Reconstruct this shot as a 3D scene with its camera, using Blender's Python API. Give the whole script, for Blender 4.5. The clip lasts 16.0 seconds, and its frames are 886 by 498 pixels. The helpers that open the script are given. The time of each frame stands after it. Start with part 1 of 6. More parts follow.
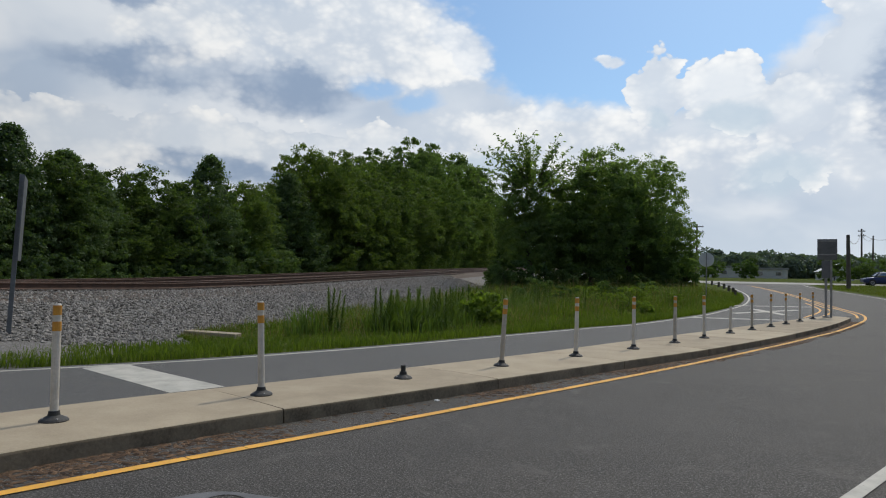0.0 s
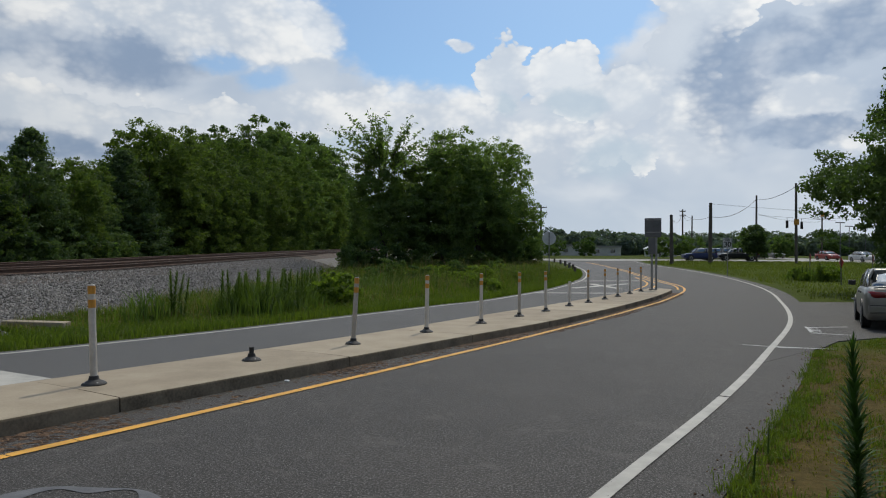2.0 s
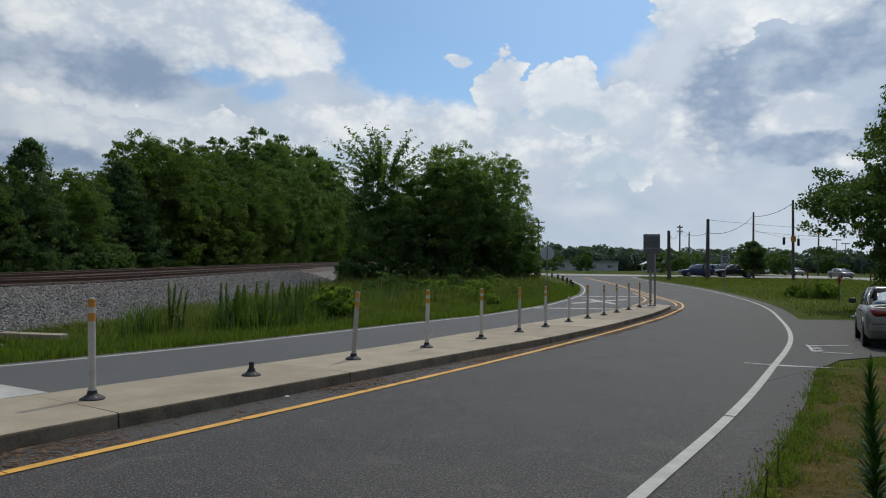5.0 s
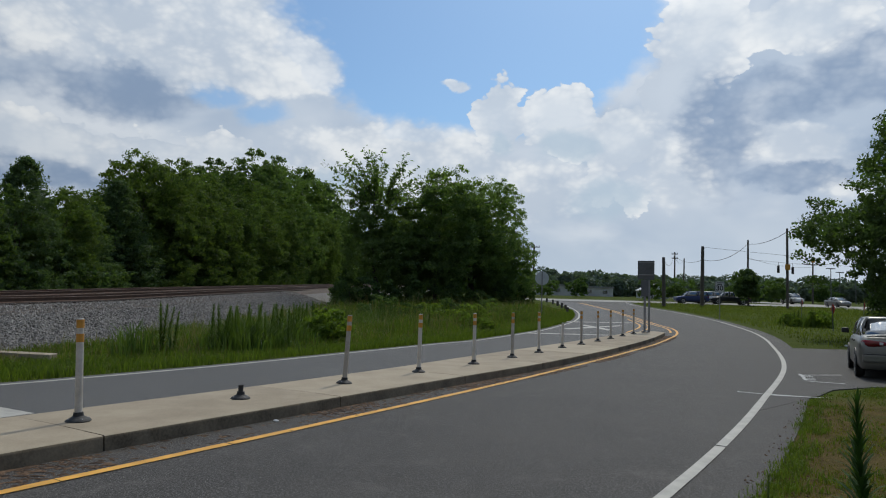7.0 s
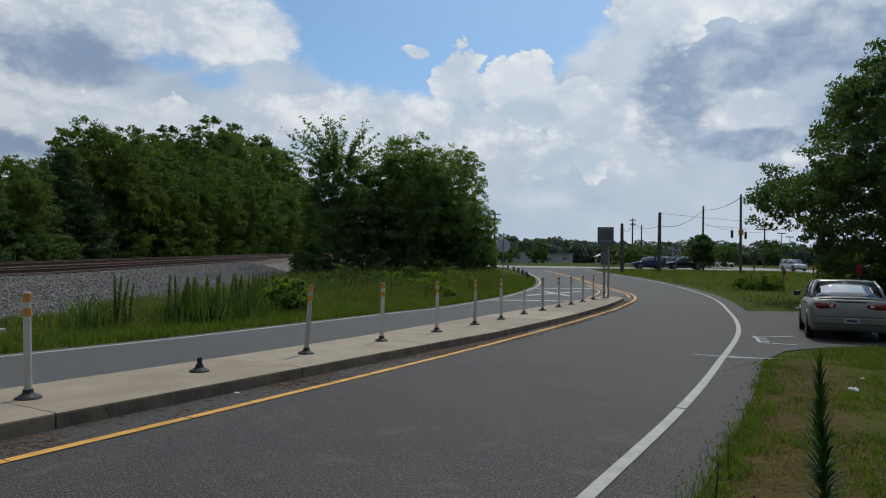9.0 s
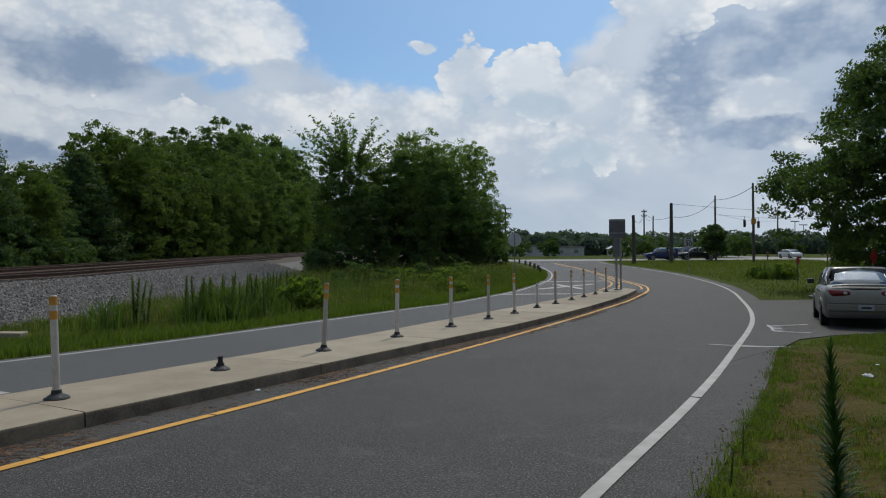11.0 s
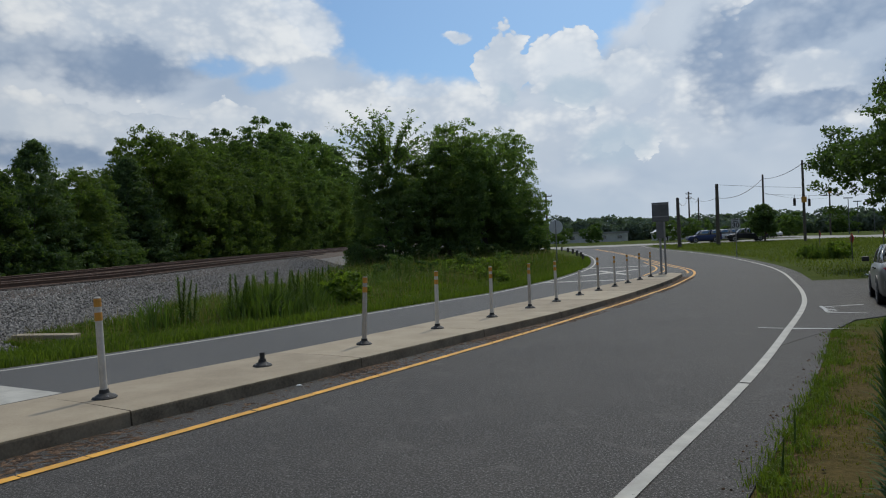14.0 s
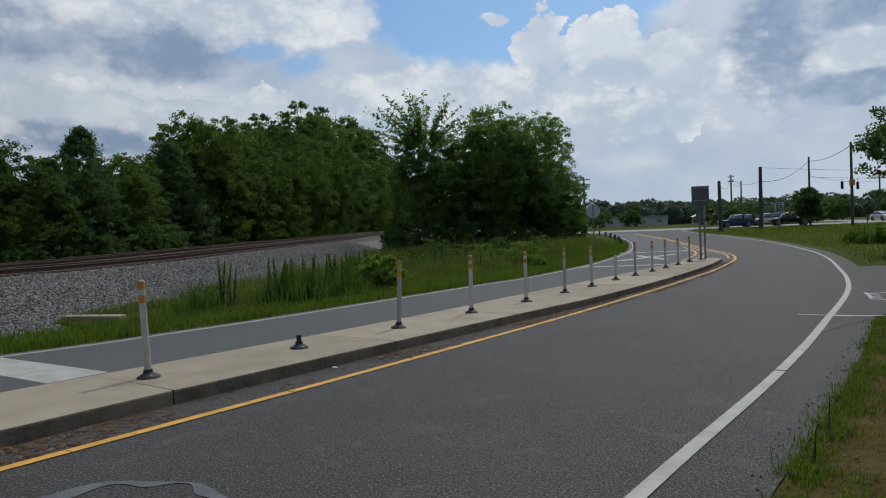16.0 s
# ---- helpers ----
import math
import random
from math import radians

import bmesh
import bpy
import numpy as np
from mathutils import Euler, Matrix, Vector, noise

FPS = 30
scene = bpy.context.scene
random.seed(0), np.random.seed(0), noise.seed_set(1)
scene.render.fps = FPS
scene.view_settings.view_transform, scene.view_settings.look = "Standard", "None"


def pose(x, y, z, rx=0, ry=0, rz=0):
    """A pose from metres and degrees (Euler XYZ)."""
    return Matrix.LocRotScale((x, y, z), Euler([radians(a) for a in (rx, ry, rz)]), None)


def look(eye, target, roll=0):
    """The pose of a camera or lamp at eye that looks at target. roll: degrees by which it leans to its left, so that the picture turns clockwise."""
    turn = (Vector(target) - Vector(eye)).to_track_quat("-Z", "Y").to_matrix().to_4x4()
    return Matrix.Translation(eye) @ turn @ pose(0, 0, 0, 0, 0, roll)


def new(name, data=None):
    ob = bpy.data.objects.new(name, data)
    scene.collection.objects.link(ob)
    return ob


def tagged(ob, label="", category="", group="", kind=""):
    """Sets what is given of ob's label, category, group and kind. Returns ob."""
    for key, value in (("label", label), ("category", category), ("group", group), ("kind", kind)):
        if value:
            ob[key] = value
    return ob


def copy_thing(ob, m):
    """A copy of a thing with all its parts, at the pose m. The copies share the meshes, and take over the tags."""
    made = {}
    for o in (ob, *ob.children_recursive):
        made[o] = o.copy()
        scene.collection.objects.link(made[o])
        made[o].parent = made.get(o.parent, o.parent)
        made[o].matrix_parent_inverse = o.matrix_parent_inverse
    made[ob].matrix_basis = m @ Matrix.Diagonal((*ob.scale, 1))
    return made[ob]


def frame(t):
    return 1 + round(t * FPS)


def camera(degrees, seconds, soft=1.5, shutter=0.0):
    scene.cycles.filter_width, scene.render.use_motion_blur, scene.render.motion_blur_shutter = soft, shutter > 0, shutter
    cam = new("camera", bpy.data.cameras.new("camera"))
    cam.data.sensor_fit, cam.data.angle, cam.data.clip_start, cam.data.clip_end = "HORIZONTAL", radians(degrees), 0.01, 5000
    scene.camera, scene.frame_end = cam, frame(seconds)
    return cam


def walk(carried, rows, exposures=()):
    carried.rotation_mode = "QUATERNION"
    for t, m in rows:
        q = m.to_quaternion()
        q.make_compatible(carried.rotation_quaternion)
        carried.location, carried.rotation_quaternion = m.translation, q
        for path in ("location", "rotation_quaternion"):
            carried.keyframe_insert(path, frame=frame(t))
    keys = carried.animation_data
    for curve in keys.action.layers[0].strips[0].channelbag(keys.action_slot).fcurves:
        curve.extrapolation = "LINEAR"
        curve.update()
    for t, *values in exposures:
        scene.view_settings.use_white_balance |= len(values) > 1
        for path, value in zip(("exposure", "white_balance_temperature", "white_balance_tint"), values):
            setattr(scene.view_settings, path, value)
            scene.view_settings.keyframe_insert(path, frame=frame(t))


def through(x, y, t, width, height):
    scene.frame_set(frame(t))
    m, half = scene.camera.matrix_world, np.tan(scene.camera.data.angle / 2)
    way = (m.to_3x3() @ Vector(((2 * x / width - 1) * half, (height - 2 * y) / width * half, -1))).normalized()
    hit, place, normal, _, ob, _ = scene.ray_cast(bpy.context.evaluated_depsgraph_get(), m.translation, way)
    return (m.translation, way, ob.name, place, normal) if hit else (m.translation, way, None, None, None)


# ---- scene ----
cam = camera(65.25, 16.0, soft=1.1)
EYE = 1.55
# seconds, sway in metres, then tilt, lean and heading of a camera held in the hand by the roadside
PATH = [
    (0.0, -0.032, -0.036, 0.029, 92.297, -1.231, 11.885),
    (0.5, -0.010, 0.010, 0.005, 91.849, -2.119, 4.05),
    (1.0, 0.001, -0.072, 0.001, 90.063, -2.378, 5.130),
    (1.5, -0.024, -0.010, 0.003, 91.398, -0.918, -0.052),
    (2.0, 0.027, -0.081, -0.017, 90.908, -0.299, -0.137),
    (2.5, 0.000, -0.000, -0.000, 89.485, -0.700, 0.006),
    (3.0, 0.019, -0.059, -0.006, 89.915, -0.734, -0.072),
    (3.5, 0.018, -0.062, -0.009, 89.905, -0.587, 1.831),
    (3.7, 0.001, -0.036, -0.005, 89.819, -0.607, 1.974),
    (5.8, -0.055, -0.018, 0.019, 93.123, -0.988, -1.824),
    (6.0, -0.047, 0.024, 0.033, 93.019, -1.032, -1.883),
    (6.5, 0.001, -0.073, 0.016, 93.816, -1.352, -1.240),
    (7.0, -0.013, -0.032, 0.026, 93.983, -1.549, -0.804),
    (7.5, 0.010, -0.034, 0.014, 92.982, -0.822, 0.698),
    (8.0, 0.002, 0.020, 0.020, 92.588, -0.601, 1.001),
    (8.5, -0.017, 0.012, 0.029, 91.850, 0.709, -4.158),
    (9.0, -0.027, 0.088, 0.027, 91.410, -0.870, -3.993),
    (9.2, -0.026, 0.068, 0.027, 91.751, -1.000, -3.324),
    (11.3, -0.073, -0.031, 0.028, 90.878, 0.654, -3.373),
    (11.5, -0.039, 0.053, 0.017, 90.757, 0.456, -4.283),
    (12.0, -0.059, 0.064, 0.013, 90.093, 0.382, -4.829),
    (12.5, -0.027, 0.116, 0.014, 89.898, 1.298, -2.955),
    (13.0, -0.017, 0.064, 0.029, 90.138, 1.563, -1.137),
    (13.5, -0.016, 0.061, 0.024, 90.428, 1.666, -0.560),
    (14.0, 0.009, 0.055, 0.025, 90.347, 2.230, 0.433),
    (14.5, 0.000, 0.063, 0.018, 89.973, 1.376, -0.016),
    (15.0, -0.005, 0.066, 0.012, 89.770, 1.606, 0.150),
    (15.5, -0.016, 0.066, 0.025, 89.670, 1.594, 0.120),
    (16.0, 0.055, -0.005, 0.038, 89.126, 2.126, 3.463),
]
EXPOSURES = [(0.0, 0.0, 6500, 10), (0.5, -0.03, 6500, 10), (2.5, -0.15, 6400, 9.5), (6.0, -0.2, 6250, 9), (9.0, -0.27, 6200, 9), (12.0, -0.28, 6250, 9), (14.5, -0.26, 6200, 9), (16.0, -0.3, 6150, 9)]
walk(cam, [(t, pose(x, y, EYE + z, tilt, lean, heading)) for t, x, y, z, tilt, lean, heading in PATH], EXPOSURES)

# ---- daylight: high sun ahead of the camera, behind broken cloud ----
SUN_ELEVATION, SUN_BEARING = 54.0, 22.0   # bearing: degrees to the right of +y


class Graph:
    """A small helper that adds nodes and links them."""

    def __init__(self, tree):
        self.tree = tree

    def put(self, kind):
        return self.tree.nodes.new(kind)

    def wire(self, value, socket):
        if isinstance(value, (int, float)):
            socket.default_value = value
        elif isinstance(value, (tuple, list)):
            socket.default_value = value
        else:
            self.tree.links.new(value, socket)

    def math(self, op, a, b=0.0, c=0.0, clamp=False):
        node = self.put("ShaderNodeMath")
        node.operation, node.use_clamp = op, clamp
        for k, v in enumerate((a, b, c)):
            self.wire(v, node.inputs[k])
        return node.outputs[0]

    def noise(self, vector, scale, detail=4.0, rough=0.55, distortion=0.0, dims="3D"):
        node = self.put("ShaderNodeTexNoise")
        node.noise_dimensions = dims
        if vector is not None:
            self.wire(vector, node.inputs["Vector"])
        for key, v in (("Scale", scale), ("Detail", detail), ("Roughness", rough), ("Distortion", distortion)):
            node.inputs[key].default_value = v
        return node.outputs["Fac"]

    def ramp(self, value, *stops):
        node = self.put("ShaderNodeValToRGB")
        items = node.color_ramp.elements
        while len(items) < len(stops):
            items.new(0.5)
        for item, (at, col) in zip(items, stops):
            item.position = at
            item.color = (*col, 1) if len(col) == 3 else col
        self.wire(value, node.inputs[0])
        return node.outputs[0]

    def smooth(self, value, low, high, to_low=0.0, to_high=1.0):
        node = self.put("ShaderNodeMapRange")
        node.interpolation_type = "SMOOTHSTEP"
        for k, v in enumerate((value, low, high, to_low, to_high)):
            self.wire(v, node.inputs[k])
        return node.outputs[0]

    def mix(self, fac, a, b, blend="MIX"):
        node = self.put("ShaderNodeMix")
        node.data_type, node.blend_type = "RGBA", blend
        self.wire(fac, node.inputs[0])
        for v, k in ((a, 6), (b, 7)):
            self.wire((*v, 1) if isinstance(v, tuple) and len(v) == 3 else v, node.inputs[k])
        return node.outputs[2]


def make_sky():
    world = bpy.data.worlds.new("sky")
    scene.world = world
    world.use_nodes = True
    world.node_tree.nodes.clear()
    g = Graph(world.node_tree)
    sky = g.put("ShaderNodeTexSky")
    sky.sky_type, sky.sun_disc = "NISHITA", False
    sky.sun_elevation, sky.sun_rotation = radians(SUN_ELEVATION), radians(SUN_BEARING)
    sky.air_density, sky.dust_density = 1.0, 1.5
    where = g.put("ShaderNodeTexCoord").outputs["Generated"]
    split = g.put("ShaderNodeSeparateXYZ")
    g.wire(where, split.inputs[0])
    az = g.math("ARCTAN2", split.outputs[0], split.outputs[1])
    el = g.math("ARCSINE", split.outputs[2])
    flat = g.put("ShaderNodeCombineXYZ")
    g.wire(az, flat.inputs[0])
    g.wire(g.math("MULTIPLY", el, 1.5), flat.inputs[1])
    warp = g.put("ShaderNodeTexNoise")
    g.wire(flat.outputs[0], warp.inputs["Vector"])
    for key, v in (("Scale", 11.0), ("Detail", 9.0), ("Roughness", 0.6)):
        warp.inputs[key].default_value = v
    wx = g.put("ShaderNodeSeparateColor")
    g.wire(warp.outputs["Color"], wx.inputs[0])
    # heaped cloud: rounded cells at two sizes swell its outline and model its inside
    def heap(scale, seed):
        at = g.put("ShaderNodeVectorMath")
        at.operation = "ADD"
        g.wire(flat.outputs[0], at.inputs[0])
        at.inputs[1].default_value = (seed, seed * 0.7, 0.0)
        bent = g.put("ShaderNodeVectorMath")
        bent.operation = "MULTIPLY_ADD"
        g.wire(warp.outputs["Color"], bent.inputs[0])
        bent.inputs[1].default_value = (0.035, 0.035, 0.0)
        g.wire(at.outputs[0], bent.inputs[2])
        cell = g.put("ShaderNodeTexVoronoi")
        cell.feature, cell.voronoi_dimensions = "SMOOTH_F1", "2D"
        cell.inputs["Scale"].default_value = scale
        cell.inputs["Smoothness"].default_value = 0.25
        g.wire(bent.outputs[0], cell.inputs["Vector"])
        return g.math("SUBTRACT", 0.45, cell.outputs["Distance"])

    big, mid, small = heap(17.0, 1.7), heap(42.0, 4.1), heap(95.0, 2.3)
    swell = g.math("ADD", g.math("MULTIPLY", big, 0.55), g.math("ADD", g.math("MULTIPLY", mid, 0.32), g.math("MULTIPLY", small, 0.2)))
    azw = g.math("ADD", az, g.math("MULTIPLY", g.math("SUBTRACT", wx.outputs[0], 0.5), 0.07))
    elw = g.math("ADD", el, g.math("MULTIPLY", g.math("SUBTRACT", wx.outputs[1], 0.5), 0.055))
    puff = g.math("ADD", g.math("MULTIPLY", g.noise(flat.outputs[0], 8.0, 6.0, 0.5, 0.2), 0.8), g.math("MULTIPLY", swell, 0.34))
    puff = g.math("ADD", puff, 0.07)
    broad = g.noise(flat.outputs[0], 3.2, 4.0, 0.5, 0.2)
    streak = g.noise(flat.outputs[0], 5.0, 4.0, 0.5, 0.4)

    def bank(rows):
        """Cloud banks as ellipses (bearing, height, half width, half height in degrees) whose edges the warp frays."""
        best = None
        for b, h, rb, rh in rows:
            u = g.math("DIVIDE", g.math("SUBTRACT", azw, radians(b)), radians(rb))
            v = g.math("DIVIDE", g.math("SUBTRACT", elw, radians(h)), radians(rh))
            d = g.math("SUBTRACT", 1.0, g.math("SQRT", g.math("ADD", g.math("MULTIPLY", u, u), g.math("MULTIPLY", v, v))))
            best = d if best is None else g.math("MAXIMUM", best, d)
        return best

    # clear sky shows through a few holes in the cloud
    holes = bank([(2.5, 22.4, 16.5, 9.2), (-24, 26, 9, 3), (70, 40, 40, 20), (-90, 45, 50, 20), (150, 40, 60, 25)])
    cover = g.smooth(g.math("SUBTRACT", holes, g.math("MULTIPLY", swell, 0.12)), -0.04, 0.13, 1.0, 0.0)
    # a thin place in the veil, where the blue only half shows
    thin = bank([(-14.4, 14.3, 2.4, 1.5), (-18, 15.2, 3.0, 0.9), (-1.0, 13.6, 4.0, 1.0)])
    cover = g.math("MINIMUM", cover, g.smooth(g.math("SUBTRACT", thin, g.math("MULTIPLY", swell, 0.5)), -0.1, 0.7, 1.0, 0.25))
    # bright cumulus heads with crisp tops
    heads = bank([(4.9, 14.7, 2.6, 3.0), (10.4, 14.6, 3.7, 3.3), (14.8, 13.0, 4.0, 2.7), (19.6, 16.5, 2.7, 3.4), (21.5, 20.5, 4.6, 3.6), (28, 20.5, 5, 2.2), (13.6, 9.4, 1.7, 2.0), (16.2, 8.7, 1.5, 2.2), (-41, 9.6, 6.5, 2.9), (-31.5, 10.2, 7.0, 2.6), (-22.5, 9.8, 4.5, 2.6), (-17.5, 9.9, 4.0, 2.6), (-12, 8.5, 7, 2.2)])
    soft = bank([(-19, 19.0, 10.5, 4.6), (-12.5, 18.0, 5.0, 2.8), (-33, 18.5, 6, 3.2), (-4, 11.6, 10, 3.2), (2, 9, 14, 3.5), (27.5, 11.9, 4.5, 1.5), (33, 9.5, 5, 2.0), (19.5, 11, 3.0, 4.0), (1.5, 17.4, 1.5, 0.55)])
    crisp = g.math("ADD", heads, g.math("MULTIPLY", swell, 0.75))
    head = g.math("MAXIMUM", g.smooth(crisp, 0.04, 0.13), g.smooth(g.math("ADD", soft, g.math("MULTIPLY", swell, 0.45)), 0.0, 0.38, 0.0, 0.92))
    deep = g.smooth(heads, 0.12, 0.7)
    shade = bank([(22.6, 13.2, 3.0, 4.6), (26.5, 15.4, 4.2, 2.2), (33.5, 16.6, 5.0, 2.8), (28.5, 9.6, 5.0, 1.0), (-34, 15.2, 8, 1.8), (-25, 14.6, 5, 2.0), (-31, 8.2, 6, 1.3), (38, 11, 6, 3), (-38, 20.5, 4, 1.5)])
    dark = g.smooth(g.math("SUBTRACT", shade, g.math("MULTIPLY", swell, 0.3)), -0.25, 0.38)
    veil = g.mix(g.smooth(broad, 0.36, 0.66), (0.50, 0.60, 0.74), (0.76, 0.82, 0.89))
    veil = g.mix(g.smooth(streak, 0.44, 0.68, 0.0, 0.75), veil, (0.92, 0.95, 0.98))
    inside = g.mix(g.smooth(puff, 0.36, 0.66), (0.66, 0.73, 0.82), (1.06, 1.06, 1.04))
    inside = g.mix(g.math("MULTIPLY", deep, 0.6), inside, (0.72, 0.79, 0.87))
    cloud = g.mix(g.math("MULTIPLY", head, 0.92), veil, inside)
    cloud = g.mix(g.math("MULTIPLY", dark, g.smooth(puff, 0.34, 0.72, 0.95, 0.3)), cloud, (0.31, 0.41, 0.57))
    pale = bank([(14.0, 8.0, 3.6, 1.9), (10.8, 12.6, 2.4, 1.6), (5.2, 12.6, 1.4, 0.9), (-9, 9.5, 5, 1.0)])
    pale = g.smooth(g.math("SUBTRACT", pale, g.math("MULTIPLY", swell, 0.3)), -0.2, 0.5, 0.0, 0.75)
    cloud = g.mix(pale, cloud, (0.56, 0.68, 0.79))
    low = g.smooth(el, radians(0.5), radians(8.0), 0.8, 0.0)
    cloud = g.mix(low, cloud, (0.70, 0.79, 0.88))
    # cloud gain: raised towards the sun, dimmed opposite it to strengthen the backlight
    toward = g.put("ShaderNodeVectorMath")
    toward.operation = "DOT_PRODUCT"
    g.wire(where, toward.inputs[0])
    se, sb = radians(SUN_ELEVATION), radians(SUN_BEARING)
    toward.inputs[1].default_value = (math.sin(sb) * math.cos(se), math.cos(sb) * math.cos(se), math.sin(se))
    gain = g.smooth(toward.outputs["Value"], -0.35, 1.0, 0.5, 1.4)
    gain = g.math("ADD", gain, g.smooth(toward.outputs["Value"], 0.84, 1.0, 0.0, 2.2))
    gains = g.put("ShaderNodeCombineColor")
    for k in range(3):
        g.wire(gain, gains.inputs[k])
    cloud = g.mix(1.0, cloud, gains.outputs[0], "MULTIPLY")
    blue = g.mix(1.0, sky.outputs[0], (SKY_GAIN * 0.74, SKY_GAIN * 0.97, SKY_GAIN * 1.12), "MULTIPLY")
    either = g.math("MAXIMUM", cover, g.math("MULTIPLY", head, 0.97))
    out = g.mix(either, blue, cloud)
    back = g.put("ShaderNodeBackground")
    g.wire(out, back.inputs[0])
    back.inputs[1].default_value = SKY_STRENGTH
    g.wire(back.outputs[0], g.put("ShaderNodeOutputWorld").inputs[0])


SKY_GAIN, SKY_STRENGTH = 0.15, 0.72
make_sky()
sun_data = bpy.data.lights.new("sun", "SUN")
sun_data.energy, sun_data.angle, sun_data.color = 1.8, radians(0.6), (1.0, 0.90, 0.74)
sun = new("sun", sun_data)
_e, _b = radians(SUN_ELEVATION), radians(SUN_BEARING)
SUN_WAY = Vector((math.sin(_b) * math.cos(_e), math.cos(_b) * math.cos(_e), math.sin(_e)))
sun.matrix_world = look(SUN_WAY * 80, (0, 0, 0))


# ---- materials ----
def material(name, rough=0.7, metal=0.0, bump=0.0, spec=0.5):
    """A principled material, its graph, its shader node and object coordinates in metres."""
    mat = bpy.data.materials.new(name)
    mat.use_nodes = True
    g = Graph(mat.node_tree)
    shader = mat.node_tree.nodes["Principled BSDF"]
    shader.inputs["Roughness"].default_value = rough
    shader.inputs["Metallic"].default_value = metal
    shader.inputs["Specular IOR Level"].default_value = spec
    place = g.put("ShaderNodeTexCoord").outputs["Object"]
    return mat, g, shader, place


def relief(g, shader, height, strength, distance):
    node = g.put("ShaderNodeBump")
    node.inputs["Strength"].default_value = strength
    node.inputs["Distance"].default_value = distance
    g.wire(height, node.inputs["Height"])
    g.wire(node.outputs[0], shader.inputs["Normal"])


def two_scale(name, dark, light, scale=3.0, fine=40.0, rough=0.7, metal=0.0, bump=0.2, depth=0.01, spec=0.5, vary=0.0):
    """Mottled surface: broad stains and fine grain between two colours."""
    mat, g, shader, place = material(name, rough, metal, spec=spec)
    a = g.noise(place, scale, 5.0, 0.6)
    b = g.noise(place, fine, 3.0, 0.6)
    f = g.math("ADD", g.math("MULTIPLY", a, 0.65), g.math("MULTIPLY", b, 0.35))
    if vary:
        info = g.put("ShaderNodeObjectInfo")
        f = g.math("ADD", f, g.math("MULTIPLY", g.math("SUBTRACT", info.outputs["Random"], 0.5), vary))
    g.wire(g.ramp(f, (0.34, dark), (0.66, light)), shader.inputs["Base Color"])
    if bump:
        relief(g, shader, b, bump, depth)
    return mat


def asphalt_material(name, dark, light, gravel=260.0, streak=0.0):
    mat, g, shader, place = material(name, 0.7, spec=0.2)
    stones = g.put("ShaderNodeTexVoronoi")
    g.wire(place, stones.inputs["Vector"])
    stones.inputs["Scale"].default_value = 95.0
    broad = g.noise(place, 0.35, 6.0, 0.62)
    patch = g.noise(place, 1.7, 5.0, 0.65, 0.6)
    grain = g.noise(place, 90.0, 3.0, 0.7)
    f = g.math("ADD", g.math("MULTIPLY", broad, 0.55), g.math("MULTIPLY", patch, 0.18))
    f = g.math("ADD", f, g.math("MULTIPLY", grain, 0.27))
    col = g.ramp(f, (0.33, dark), (0.67, light))
    speck = g.smooth(g.noise(place, 62.0, 3.0, 0.7), 0.54, 0.66, 0.0, 0.85)
    col = g.mix(speck, col, (0.27, 0.255, 0.235))
    pits = g.smooth(g.noise(place, 55.0, 3.0, 0.7), 0.36, 0.5, 0.75, 0.0)
    col = g.mix(pits, col, (0.014, 0.0135, 0.013))
    chips = g.noise(place, 46.0, 3.0, 0.7)
    col = g.mix(g.smooth(chips, 0.53, 0.66, 0.0, 0.55), col, (0.20, 0.19, 0.175))
    col = g.mix(g.smooth(chips, 0.34, 0.47, 0.4, 0.0), col, (0.016, 0.0155, 0.015))
    worn = g.smooth(g.noise(place, 2.3, 7.0, 0.7, 1.0), 0.54, 0.70, 0.0, 0.55)
    col = g.mix(worn, col, (0.115, 0.105, 0.092))
    crack = g.put("ShaderNodeTexVoronoi")
    crack.feature = "DISTANCE_TO_EDGE"
    crack.inputs["Scale"].default_value = 0.22
    bent = g.put("ShaderNodeVectorMath")
    bent.operation = "ADD"
    g.wire(place, bent.inputs[0])
    wob = g.put("ShaderNodeTexNoise")
    wob.inputs["Scale"].default_value = 1.1
    wob.inputs["Detail"].default_value = 5.0
    g.wire(place, wob.inputs["Vector"])
    g.wire(wob.outputs["Color"], bent.inputs[1])
    g.wire(bent.outputs[0], crack.inputs["Vector"])
    line = g.smooth(crack.outputs["Distance"], 0.001, 0.004, 0.5, 0.0)
    col = g.mix(g.math("MULTIPLY", line, g.smooth(broad, 0.45, 0.6)), col, (0.025, 0.025, 0.025))
    g.wire(col, shader.inputs["Base Color"])
    g.wire(g.smooth(grain, 0.3, 0.7, 0.62, 0.78), shader.inputs["Roughness"])
    relief(g, shader, g.math("ADD", stones.outputs["Distance"], grain), 0.5, 0.006)
    return mat


def paint_material(name, colour, under=(0.08, 0.078, 0.075), wear=0.62):
    """Road paint, thin and worn so that the asphalt shows through in flecks."""
    mat, g, shader, place = material(name, 0.65)
    chip = g.smooth(g.noise(place, 24.0, 6.0, 0.72), wear, wear + 0.1)
    tone = g.noise(place, 3.0, 4.0, 0.6)
    low = tuple(0.72 * c for c in colour)
    col = g.mix(chip, g.ramp(tone, (0.35, low), (0.62, colour)), under)
    g.wire(col, shader.inputs["Base Color"])
    relief(g, shader, g.noise(place, 110.0, 2.0, 0.6), 0.4, 0.004)
    return mat


